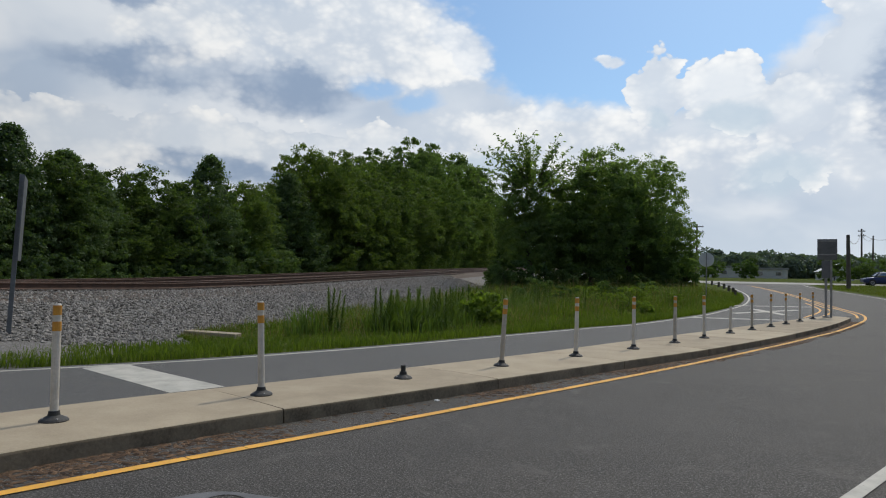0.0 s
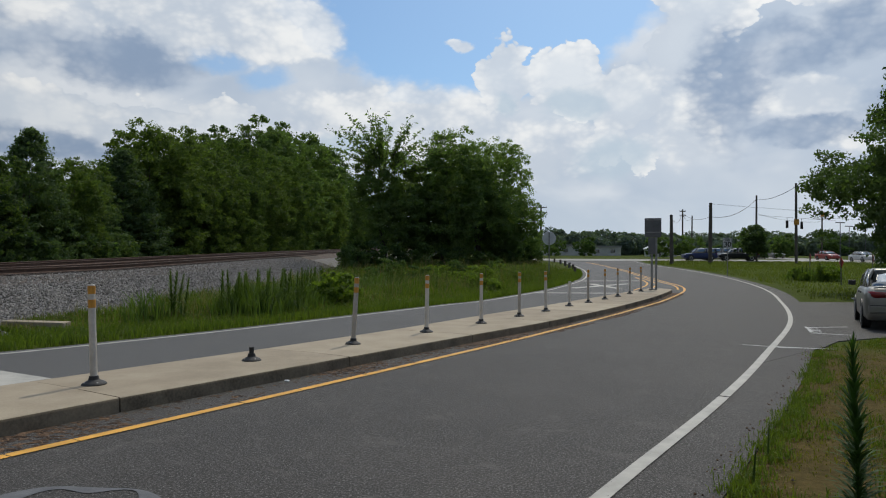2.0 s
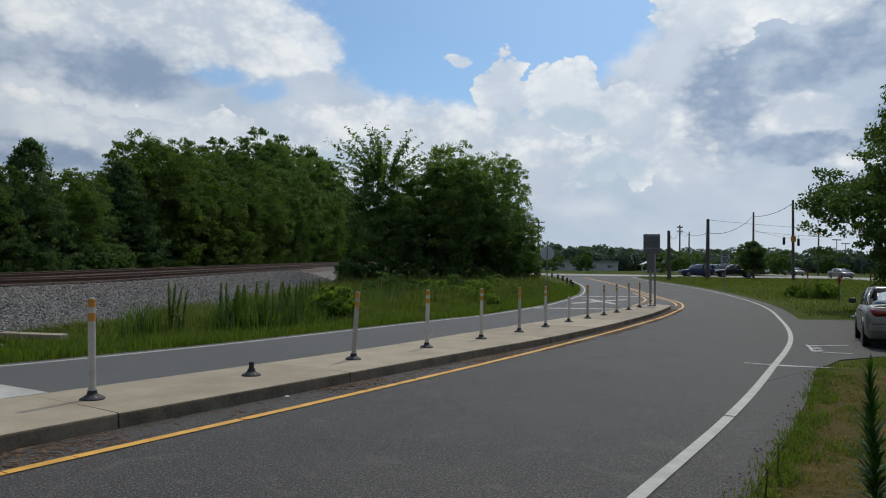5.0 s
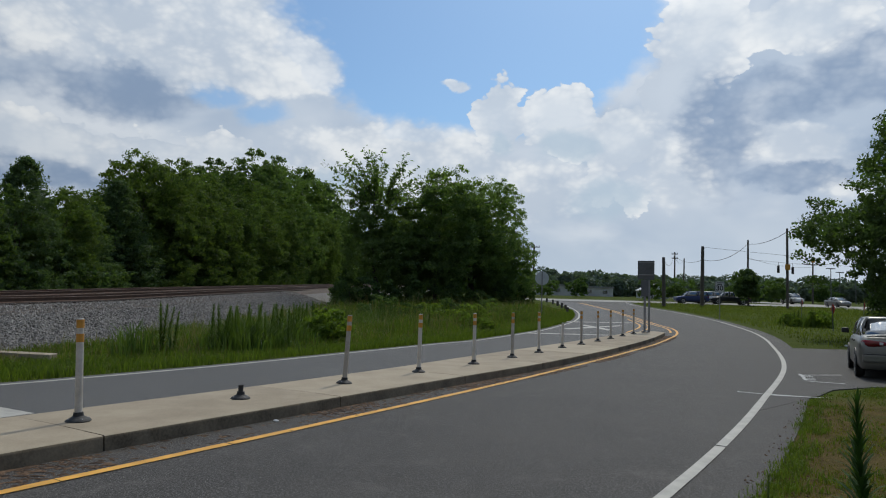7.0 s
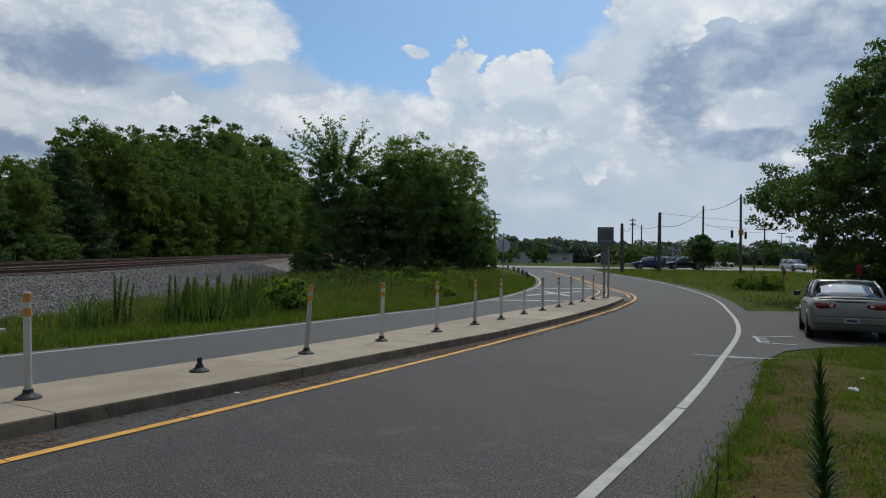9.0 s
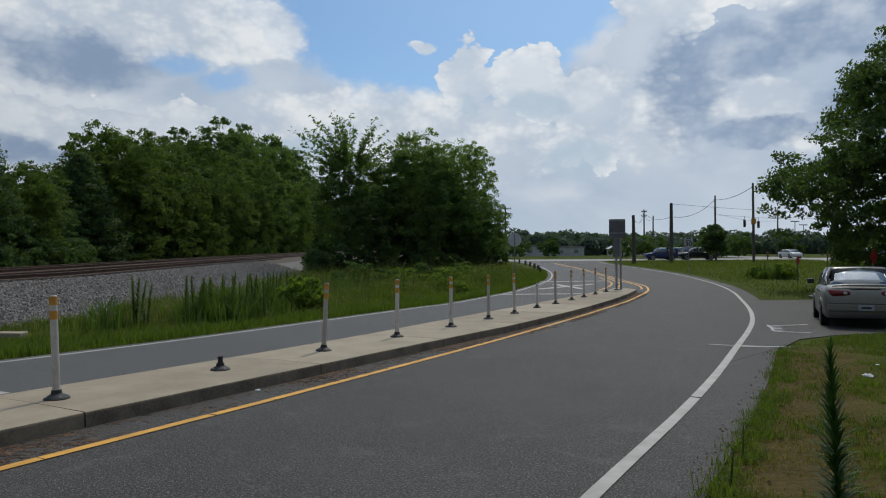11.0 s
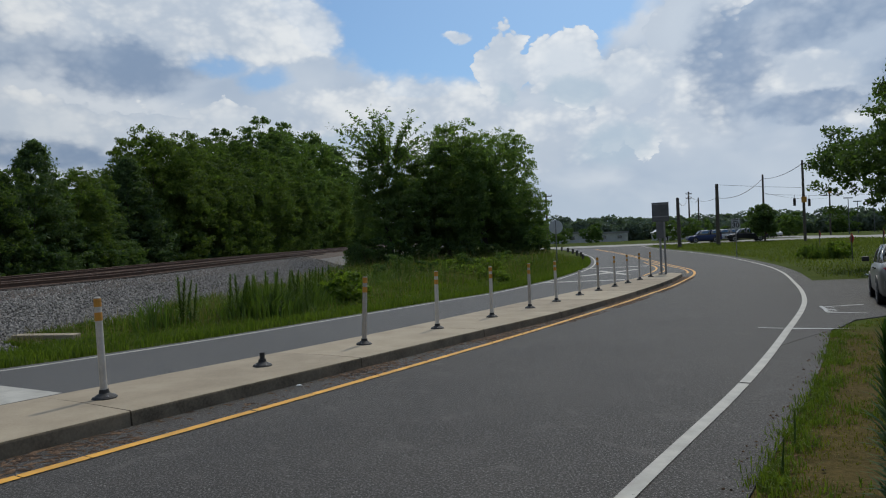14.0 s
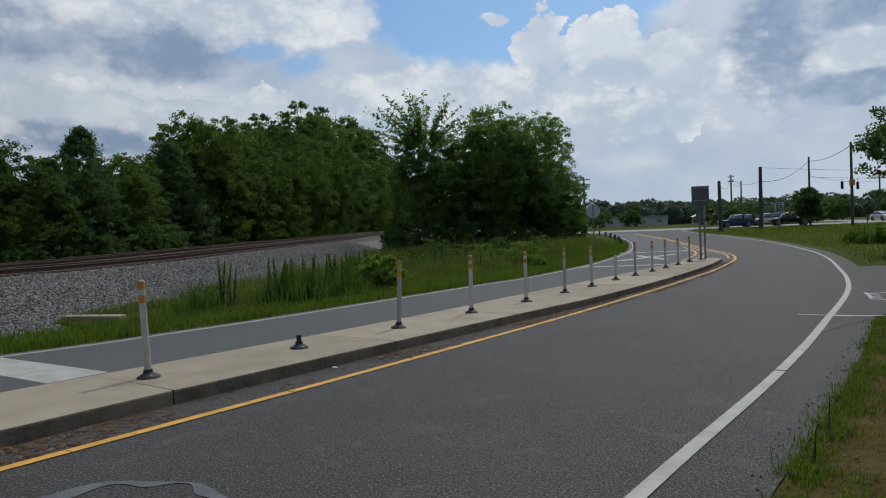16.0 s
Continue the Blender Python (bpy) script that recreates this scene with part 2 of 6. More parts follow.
def leaf_material(name, dark, light, through=0.35, vary=0.5):
    """Leaves: light passes through them; each leaf and each plant differs a little."""
    mat, g, shader, place = material(name, 0.6, spec=0.18)
    geo = g.put("ShaderNodeNewGeometry")
    info = g.put("ShaderNodeObjectInfo")
    f = g.math("ADD", g.math("MULTIPLY", geo.outputs["Random Per Island"], 0.55), g.math("MULTIPLY", g.noise(place, 0.55, 3.0, 0.6), 0.55))
    f = g.math("ADD", f, g.math("MULTIPLY", g.math("SUBTRACT", info.outputs["Random"], 0.5), vary))
    col = g.ramp(f, (0.15, dark), (0.85, light))
    g.wire(col, shader.inputs["Base Color"])
    back = g.put("ShaderNodeBsdfTranslucent")
    g.wire(g.mix(1.0, col, (1.3, 1.5, 0.5), "MULTIPLY"), back.inputs[0])
    both = g.put("ShaderNodeMixShader")
    both.inputs[0].default_value = through
    g.wire(shader.outputs[0], both.inputs[1])
    g.wire(back.outputs[0], both.inputs[2])
    g.wire(both.outputs[0], mat.node_tree.nodes["Material Output"].inputs[0])
    return mat


def ground_material():
    mat, g, shader, place = material("grass_and_soil", 1.0, spec=0.05)
    broad = g.noise(place, 0.16, 5.0, 0.6)
    mid = g.noise(place, 1.3, 6.0, 0.65)
    fine = g.noise(place, 18.0, 4.0, 0.7)
    grass = g.ramp(g.math("ADD", g.math("MULTIPLY", mid, 0.6), g.math("MULTIPLY", fine, 0.4)), (0.32, (0.036, 0.052, 0.009)), (0.68, (0.085, 0.105, 0.018)))
    soil = g.ramp(g.math("ADD", g.math("MULTIPLY", fine, 0.6), g.math("MULTIPLY", mid, 0.4)), (0.34, (0.042, 0.033, 0.012)), (0.66, (0.13, 0.09, 0.036)))
    bare = g.smooth(g.math("ADD", g.math("MULTIPLY", broad, 0.4), g.math("MULTIPLY", mid, 0.6)), 0.68, 0.82)
    # bare sandy shoulder: distance from the painted edge line, frayed by noise
    across = g.put("ShaderNodeVectorMath")
    across.operation = "DOT_PRODUCT"
    g.wire(place, across.inputs[0])
    across.inputs[1].default_value = (0.848, -0.53, 0.0)
    split = g.put("ShaderNodeSeparateXYZ")
    g.wire(place, split.inputs[0])
    ragged = g.math("ADD", g.math("MULTIPLY", g.noise(place, 1.1, 6.0, 0.65), 1.5), g.math("MULTIPLY", fine, 0.35))
    off = g.math("ADD", g.math("ADD", across.outputs["Value"], 1.44 - 0.92), ragged)
    band = g.math("MULTIPLY", g.smooth(off, 1.5, 2.3, 0.92, 0.0), g.smooth(split.outputs[1], 11.0, 13.0, 1.0, 0.0))
    band = g.math("MULTIPLY", band, g.smooth(across.outputs["Value"], -1.6, -1.2))
    bare = g.math("MAXIMUM", bare, band)
    g.wire(g.mix(bare, grass, soil), shader.inputs["Base Color"])
    relief(g, shader, g.math("ADD", fine, mid), 0.7, 0.03)
    return mat


def stone_material(name, dark, light):
    """Loose stones, each island a different grey."""
    mat, g, shader, place = material(name, 0.85, spec=0.3)
    geo = g.put("ShaderNodeNewGeometry")
    grain = g.noise(place, 60.0, 3.0, 0.6)
    f = g.math("ADD", g.math("MULTIPLY", geo.outputs["Random Per Island"], 0.75), g.math("MULTIPLY", grain, 0.25))
    g.wire(g.ramp(f, (0.08, dark), (0.9, light)), shader.inputs["Base Color"])
    return mat


ASPHALT = asphalt_material("road_asphalt", (0.024, 0.021, 0.0185), (0.062, 0.055, 0.047))
ASPHALT_OLD = asphalt_material("lane_asphalt", (0.062, 0.061, 0.060), (0.10, 0.098, 0.095))
FAR_ROAD = two_scale("pale_worn_asphalt", (0.20, 0.19, 0.17), (0.33, 0.31, 0.28), 0.4, 20.0, 0.75)
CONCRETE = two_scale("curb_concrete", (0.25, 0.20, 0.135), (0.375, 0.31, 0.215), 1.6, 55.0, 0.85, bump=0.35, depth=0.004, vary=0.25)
# darker copy of the curb concrete, with the faces' shade mixed into it
CURB_FACE = two_scale("shaded_curb_concrete", (0.075, 0.058, 0.035), (0.235, 0.185, 0.12), 2.2, 35.0, 0.9, bump=0.5, depth=0.005, vary=0.15)
YELLOW = paint_material("yellow_road_paint", (0.72, 0.36, 0.035))
WHITE = paint_material("white_road_paint", (0.44, 0.42, 0.365))
DIM_WHITE = paint_material("worn_white_paint", (0.50, 0.50, 0.48), wear=0.55)
GROUND = ground_material()
BALLAST = two_scale("ballast_bed", (0.075, 0.07, 0.062), (0.24, 0.225, 0.205), 14.0, 30.0, 0.9, bump=0.9, depth=0.05)
STAINED = two_scale("rust_stained_ballast", (0.04, 0.027, 0.019), (0.125, 0.088, 0.062), 5.0, 24.0, 0.9, bump=0.8, depth=0.04)
STONES = stone_material("ballast_stone", (0.06, 0.054, 0.047), (0.34, 0.315, 0.28))
RUST = two_scale("rusted_rail_steel", (0.045, 0.024, 0.015), (0.115, 0.06, 0.037), 4.0, 60.0, 0.7, 0.3)
STEEL = two_scale("worn_rail_head", (0.11, 0.075, 0.055), (0.20, 0.155, 0.125), 3.0, 60.0, 0.5, 0.6)
TIE_WOOD = two_scale("creosoted_wood", (0.03, 0.023, 0.018), (0.10, 0.075, 0.055), 6.0, 40.0, 0.85)
BARK = two_scale("grey_bark", (0.035, 0.028, 0.022), (0.12, 0.10, 0.08), 5.0, 45.0, 0.9, bump=0.7, depth=0.03)
POLE_WOOD = two_scale("weathered_pole", (0.06, 0.05, 0.04), (0.13, 0.11, 0.095), 3.0, 40.0, 0.85)
LEAF = leaf_material("oak_leaf", (0.052, 0.088, 0.038), (0.12, 0.172, 0.066), 0.53)
LEAF_OPEN = leaf_material("clump_leaf", (0.085, 0.13, 0.062), (0.17, 0.225, 0.10), 0.62)
LEAF_LIGHT = leaf_material("fresh_leaf", (0.048, 0.078, 0.027), (0.112, 0.154, 0.046), 0.53)
LEAF_SHADE = leaf_material("shade_tree_leaf", (0.035, 0.062, 0.03), (0.09, 0.135, 0.052), 0.42)
LEAF_WEED = leaf_material("broad_weed_leaf", (0.10, 0.15, 0.025), (0.19, 0.25, 0.05), 0.5, 0.2)
LEAF_DARK = leaf_material("cedar_leaf", (0.045, 0.075, 0.036), (0.11, 0.16, 0.068), 0.45)
BLADE = leaf_material("grass_blade", (0.045, 0.075, 0.013), (0.135, 0.172, 0.033), 0.5, 0.0)
BLADE_DRY = leaf_material("dry_grass_blade", (0.12, 0.10, 0.045), (0.24, 0.21, 0.10), 0.3, 0.0)
WEED = leaf_material("weed_leaf", (0.045, 0.08, 0.018), (0.12, 0.17, 0.04), 0.35, 0.3)
WEED_DARK = leaf_material("horseweed_leaf", (0.022, 0.05, 0.014), (0.05, 0.098, 0.025), 0.3, 0.0)
POST_WHITE = two_scale("dirty_white_plastic", (0.36, 0.325, 0.275), (0.58, 0.54, 0.475), 5.0, 30.0, 0.55, vary=0.3)
BAND = two_scale("amber_reflective_band", (0.40, 0.175, 0.018), (0.62, 0.30, 0.035), 6.0, 60.0, 0.45)
RUBBER = two_scale("black_rubber", (0.012, 0.012, 0.012), (0.035, 0.034, 0.033), 8.0, 60.0, 0.7)
SIGN_BACK = two_scale("dull_sign_metal", (0.10, 0.105, 0.11), (0.17, 0.175, 0.18), 2.5, 30.0, 0.55, 0.5)
GALVANISED = two_scale("galvanised_steel", (0.20, 0.20, 0.20), (0.34, 0.34, 0.34), 6.0, 50.0, 0.5, 0.7)


# ---- helpers for meshes ----
def fast_mesh(name, verts, faces, mat=None, smooth=False):
    """A mesh from numpy arrays: verts (n, 3), faces (m, 3) or (m, 4)."""
    verts = np.asarray(verts, dtype=np.float32)
    faces = np.asarray(faces, dtype=np.int32)
    me = bpy.data.meshes.new(name)
    me.vertices.add(len(verts))
    me.vertices.foreach_set("co", verts.ravel())
    k = faces.shape[1]
    me.loops.add(faces.size)
    me.loops.foreach_set("vertex_index", faces.ravel())
    me.polygons.add(len(faces))
    me.polygons.foreach_set("loop_start", np.arange(0, faces.size, k, dtype=np.int32))
    me.update(calc_edges=True)
    me.polygons.foreach_set("use_smooth", np.full(len(faces), smooth, dtype=bool))
    if mat:
        me.materials.append(mat)
    me.validate()
    return me


def part(name, bm, mat, parent=None, label="", smooth=False):
    """Links a bmesh (or a ready mesh) as one object, under a thing or a part."""
    if isinstance(bm, bmesh.types.BMesh):
        me = bpy.data.meshes.new(name)
        bm.to_mesh(me)
        bm.free()
        me.materials.append(mat)
        if smooth:
            for p in me.polygons:
                p.use_smooth = True
    else:
        me = bm
    ob = new(name, me)
    if parent:
        ob.parent = parent
    if label:
        tagged(ob, label)
    return ob


def box(bm, x0, x1, y0, y1, z0, z1, bevel=0.0):
    made = bmesh.ops.create_cube(bm, size=1.0)["verts"]
    for v in made:
        v.co = Vector(((x0 + x1) / 2 + v.co.x * (x1 - x0), (y0 + y1) / 2 + v.co.y * (y1 - y0), (z0 + z1) / 2 + v.co.z * (z1 - z0)))
    if bevel:
        edges = list({e for v in made for e in v.link_edges})
        bmesh.ops.bevel(bm, geom=edges, offset=bevel, segments=2, affect="EDGES", profile=0.6)
    return bm


def turned(bm, rings, sides=12, cap=True):
    """A turned solid about z: rings of (radius, height)."""
    loops = []
    for r, z in rings:
        loops.append([bm.verts.new((r * math.cos(2 * math.pi * k / sides), r * math.sin(2 * math.pi * k / sides), z)) for k in range(sides)])
    for a, b in zip(loops, loops[1:]):
        for k in range(sides):
            bm.faces.new((a[k], a[(k + 1) % sides], b[(k + 1) % sides], b[k]))
    if cap:
        bm.faces.new(loops[0][::-1])
        bm.faces.new(loops[-1])
    return bm


def tube(bm, points, radii, sides=7):
    """A tapered tube along points."""
    loops = []
    pts = [Vector(p) for p in points]
    for k, p in enumerate(pts):
        way = (pts[min(k + 1, len(pts) - 1)] - pts[max(k - 1, 0)]).normalized()
        side = way.orthogonal().normalized()
        up = way.cross(side)
        loops.append([bm.verts.new(p + radii[k] * (math.cos(2 * math.pi * j / sides) * side + math.sin(2 * math.pi * j / sides) * up)) for j in range(sides)])
    for a, b in zip(loops, loops[1:]):
        # line up the rings so that the sides do not twist
        shift = min(range(sides), key=lambda s: (a[0].co - b[s].co).length)
        for j in range(sides):
            bm.faces.new((a[j], a[(j + 1) % sides], b[(j + 1 + shift) % sides], b[(j + shift) % sides]))
    bm.faces.new(loops[0][::-1])
    bm.faces.new(loops[-1])
    return bm


def spline(points, step=0.5):
    """A smooth line through plan points, in even steps."""
    p = [np.array(q, float) for q in points]
    p = [2 * p[0] - p[1]] + p + [2 * p[-1] - p[-2]]
    out = []
    for a, b, c, d in zip(p, p[1:], p[2:], p[3:]):
        n = max(2, int(np.linalg.norm(c - b) / step))
        for k in range(n):
            t = k / n
            out.append(0.5 * (2 * b + (c - a) * t + (2 * a - 5 * b + 4 * c - d) * t * t + (3 * b - a - 3 * c + d) * t ** 3))
    out.append(p[-2])
    return np.array(out)


def shifted(line, off):
    """The line moved sideways by off metres (to its right when positive)."""
    way = np.gradient(line, axis=0)
    way /= np.linalg.norm(way, axis=1)[:, None]
    return line + np.stack([way[:, 1], -way[:, 0]], 1) * off


def rise(y):
    """Height of the land: level by the road's bend, then a gentle rise ahead."""
    return np.interp(y, (-400, 26, 34, 42, 110, 170, 900, 3000), (0, 0, 0.08, 0.26, 1.96, 3.0, 6.0, 8.0))


def strip(name, left, right, lift, mat, cols=1, skirt=0.0):
    """A ribbon of ground between two plan lines of equal length."""
    n = len(left)
    f = np.linspace(0, 1, cols + 1)
    v = left[:, None, :] * (1 - f)[None, :, None] + right[:, None, :] * f[None, :, None]
    z = rise(v[..., 1]) + lift
    v = np.concatenate([v, z[..., None]], 2)
    if skirt:
        a, b = v[:, :1].copy(), v[:, -1:].copy()
        a[..., 2] -= skirt
        b[..., 2] -= skirt
        v = np.concatenate([a, v, b], 1)
    m = v.shape[1]
    k = np.arange((n - 1) * m).reshape(n - 1, m)[:, :-1].ravel()
    faces = np.stack([k, k + 1, k + m + 1, k + m], 1)
    me = fast_mesh(name, v.reshape(-1, 3), faces, mat)
    bm = bmesh.new()
    bm.from_mesh(me)
    bmesh.ops.recalc_face_normals(bm, faces=bm.faces)
    if sum(q.normal.z for q in bm.faces) < 0:
        bmesh.ops.reverse_faces(bm, faces=bm.faces)
    bm.to_mesh(me)
    bm.free()
    return new(name, me)


def even(line, n):
    """The same line in n even points."""
    d = np.concatenate([[0], np.cumsum(np.linalg.norm(np.diff(line, axis=0), axis=1))])
    s = np.linspace(0, d[-1], n)
    return np.stack([np.interp(s, d, line[:, 0]), np.interp(s, d, line[:, 1])], 1)


# ---- the lines of the plan ----
WHITE_RIGHT = spline([(-9.5, -14), (-5.2, -6), (-1.3, 0.6), (0.94, 4.22), (3.12, 7.58), (5.3, 11.2), (9.0, 17.7), (12.5, 25.2), (16.3, 34.5), (18.7, 43), (20.6, 52.5), (21.9, 63), (23.4, 80), (26, 94)])
WHITE_LEFT = spline([(-19, -4), (-13.5, 4), (-9.2, 8.4), (-7.15, 10.7), (-6.2, 12.0), (-4.5, 14.7), (-2.75, 17.9), (0.2, 23.4), (2.0, 26.6), (6.1, 35.8), (9.7, 46.4), (12.6, 61.5), (14.6, 82), (14.0, 96)])
CURB_NEAR = spline([(-9.5, -8), (-6.6, -1.5), (-5.2, 2.6), (-4.4, 4.6), (-3.72, 5.85), (-3.15, 6.82), (-1.25, 9.82), (0.04, 11.88), (1.13, 13.58), (2.6, 15.9), (5.03, 20.25), (6.98, 24.05), (9.3, 28.75), (10.75, 32.0)], 0.25)
CURB_BACK = spline([(-12.5, -6), (-8.3, 0.3), (-6.55, 4.0), (-5.4, 6.35), (-4.45, 7.9), (-2.62, 10.8), (-1.02, 13.5), (0.1, 15.6), (1.6, 18.4), (3.65, 22.1), (5.2, 25.0), (7.0, 28.2), (9.6, 32.4)], 0.25)
YELLOW_NEAR = spline([(-9.1, -8.5), (-6.2, -2), (-4.6, 2.9), (-3.9, 4.32), (-3.36, 5.22), (-2.2, 7.09), (-1.33, 8.52), (0.03, 10.8), (1.03, 12.5), (2.5, 15.1), (4.75, 19.2), (6.75, 23.0), (9.0, 27.4), (11.75, 33.35), (13.1, 37.6), (13.6, 41.5), (14.4, 48), (16.4, 64), (18.0, 84)])


# ---- ground ----
def build_ground():
    xs = np.concatenate([[-2500, -900, -400, -200, -120], np.arange(-80, 100, 1.6), [120, 200, 400, 900, 2500]])
    ys = np.concatenate([[-2500, -600, -200, -80], np.arange(-30, 126, 1.6), [140, 170, 220, 300, 500, 900, 3000]])
    x, y = np.meshgrid(xs, ys)
    z = rise(y) - 0.016
    n, m = x.shape
    k = np.arange(n * m).reshape(n, m)[:-1, :-1].ravel()
    me = fast_mesh("ground", np.stack([x, y, z], 2).reshape(-1, 3), np.stack([k, k + 1, k + m + 1, k + m], 1), GROUND)
    tagged(new("ground", me), "patchy green grass and bare sandy soil", "ground", kind="structure")


build_ground()

# far lane, beyond the median, then the lane on this side of it
N = 260
line_l = even(shifted(WHITE_LEFT, -0.28), N)
line_b = even(np.concatenate([shifted(CURB_BACK, -0.15), YELLOW_NEAR[YELLOW_NEAR[:, 1] > 37.5]]), N)


def road_between(name, a, b, lift, mat, label):
    """Pairs each point of a with the nearest of b, so that the strip runs straight across."""
    d = np.concatenate([[0], np.cumsum(np.linalg.norm(np.diff(b, axis=0), axis=1))])
    near = [int(np.argmin(np.linalg.norm(b - p, axis=1))) for p in a]
    near = np.maximum.accumulate(near)
    pos = np.convolve(np.pad(d[near], 6, mode="edge"), np.ones(13) / 13, mode="valid")
    q = np.stack([np.interp(pos, d, b[:, 0]), np.interp(pos, d, b[:, 1])], 1)
    ob = strip(name, a, q, lift, mat, 6, 0.12)
    return tagged(ob, label, "road", kind="structure")


road_between("road", line_l, even(shifted(WHITE_RIGHT, 0.66), 900), 0.0, ASPHALT, "dark grey worn asphalt road curving between grass verges")

road_between("far_lane", line_l, even(line_b, 900), 0.004, ASPHALT_OLD, "paler grey worn asphalt lane beyond the median")


# driveway and cross road ahead
def flat_patch(name, pts, lift, mat, label, category):
    bm = bmesh.new()
    top = [bm.verts.new((x, y, float(rise(y)) + lift)) for x, y in pts]
    face = bm.faces.new(top)
    made = bmesh.ops.extrude_face_region(bm, geom=[face])
    for v in [e for e in made["geom"] if isinstance(e, bmesh.types.BMVert)]:
        v.co.z -= 0.12
    bmesh.ops.recalc_face_normals(bm, faces=bm.faces)
    return tagged(part(name, bm, mat), label, category, kind="structure")


flat_patch("driveway", [(4.78, 10.3), (6.94, 12.39), (7.7, 13.3), (8.83, 13.91), (10.65, 14.39), (16, 15.2), (34, 17.0), (34, 26.4), (16.0, 26.2), (13.2, 26.2), (12.0, 24.0), (8.66, 17.0)], 0.004, ASPHALT, "grey asphalt driveway mouth beside the road", "driveway")


def cross_road():
    """The pale road that crosses ahead."""
    xs = np.linspace(9, 130, 60)
    near = np.stack([xs, 93 + 0.02 * xs], 1)
    far = np.stack([xs, 103 + 0.02 * xs], 1)
    tagged(strip("cross_road", near, far, 0.01, FAR_ROAD, 2, 0.1), "pale sun-bleached road crossing in the distance", "road", kind="structure")


cross_road()


def marking(name, line, width, mat, label, lift=0.008):
    ob = strip(name, shifted(line, -width / 2), shifted(line, width / 2), lift, mat)
    return tagged(ob, label, "road marking", kind="structure")


marking("edge_line", WHITE_LEFT[WHITE_LEFT[:, 1] > -2], 0.12, WHITE, "solid white painted edge line along the grass")
def stretch(line, y0, y1):
    """The part of a line between two distances ahead, cut cleanly."""
    mid = line[(line[:, 1] > y0) & (line[:, 1] < y1)]
    ends = [np.array([np.interp(y, line[:, 1], line[:, 0]), y]) for y in (y0, y1)]
    return np.concatenate([ends[:1], mid, ends[1:]])


marking("edge_line", stretch(WHITE_RIGHT, -5, 7.74), 0.115, WHITE, "solid white painted edge line on asphalt")
marking("edge_line", stretch(WHITE_RIGHT, 7.79, 92), 0.115, WHITE, "solid white painted edge line on asphalt")


def cracked_line():
    """The near yellow line, cut across by cracks every metre or so."""
    rng = random.Random(17)
    d = np.concatenate([[0], np.cumsum(np.linalg.norm(np.diff(YELLOW_NEAR, axis=0), axis=1))])
    s, end = 0.0, d[np.argmin(abs(YELLOW_NEAR[:, 1] - 33.0))]
    while s < end:
        e = min(end, s + rng.choice((0.55, 0.9, 1.25, 1.6)))
        at = np.linspace(s, e - rng.uniform(0.006, 0.02), 5)
        piece = np.stack([np.interp(at, d, YELLOW_NEAR[:, 0]), np.interp(at, d, YELLOW_NEAR[:, 1])], 1)
        marking("yellow_line", piece + rng.uniform(-0.006, 0.006), 0.115, YELLOW, "yellow painted line with cracks across it")
        s = e
    at = np.linspace(end, d[-1], 120)
    rest = np.stack([np.interp(at, d, YELLOW_NEAR[:, 0]), np.interp(at, d, YELLOW_NEAR[:, 1])], 1)
    marking("yellow_line", rest, 0.115, YELLOW, "solid yellow painted line past the median")


cracked_line()
tail = YELLOW_NEAR[YELLOW_NEAR[:, 1] > 34.5]
marking("yellow_line", shifted(tail, -0.32), 0.11, YELLOW, "second yellow line past the median's nose")
marking("yellow_line", spline([(9.2, 32.6), (10.6, 35.2), (11.9, 38.2), (12.8, 41.5), (13.7, 47.5)]), 0.11, YELLOW, "yellow line leaving the far side of the median")
marking("yellow_line", spline([(9.5, 34.0), (10.5, 36.2), (11.5, 38.6), (12.4, 41.7), (13.4, 47.6)]), 0.11, YELLOW, "yellow line leaving the far side of the median")


def bar(name, pts, mat, label, lift=0.008):
    bm = bmesh.new()
    bm.faces.new([bm.verts.new((x, y, float(rise(y)) + lift)) for x, y in pts])
    bmesh.ops.recalc_face_normals(bm, faces=bm.faces)
    for f in bm.faces:
        if f.normal.z < 0:
            f.normal_flip()
    return tagged(part(name, bm, mat), label, "road marking", kind="structure")


bar("stop_line", [(-7.92, 9.62), (-7.53, 10.24), (-4.9, 8.72), (-5.3, 8.05)], WHITE, "broad white stop line painted across the lane")


# ---- concrete median in slabs ----
def build_median():
    median = new("median")
    tagged(median, "pale concrete traffic median with flexible posts on it", "median", kind="structure")
    d = np.concatenate([[0], np.cumsum(np.linalg.norm(np.diff(CURB_NEAR, axis=0), axis=1))])
    first = d[np.argmin(np.linalg.norm(CURB_NEAR - np.array([-3.17, 6.82]), axis=1))]
    cuts = np.arange(first - 3.53 * 5, d[-1] - 1.5, 3.53)
    cuts = np.concatenate([cuts[cuts > 0.1], [d[-1]]])
    back = even(CURB_BACK, 900)
    for a, b in zip(cuts, cuts[1:]):
        s = np.linspace(a + 0.009, b - 0.009, 9)
        near = np.stack([np.interp(s, d, CURB_NEAR[:, 0]), np.interp(s, d, CURB_NEAR[:, 1])], 1)
        far = np.array([back[int(np.argmin(np.linalg.norm(back - p, axis=1)))] for p in near])
        last = b == cuts[-1]
        slab(median, near, far, last)
    return median


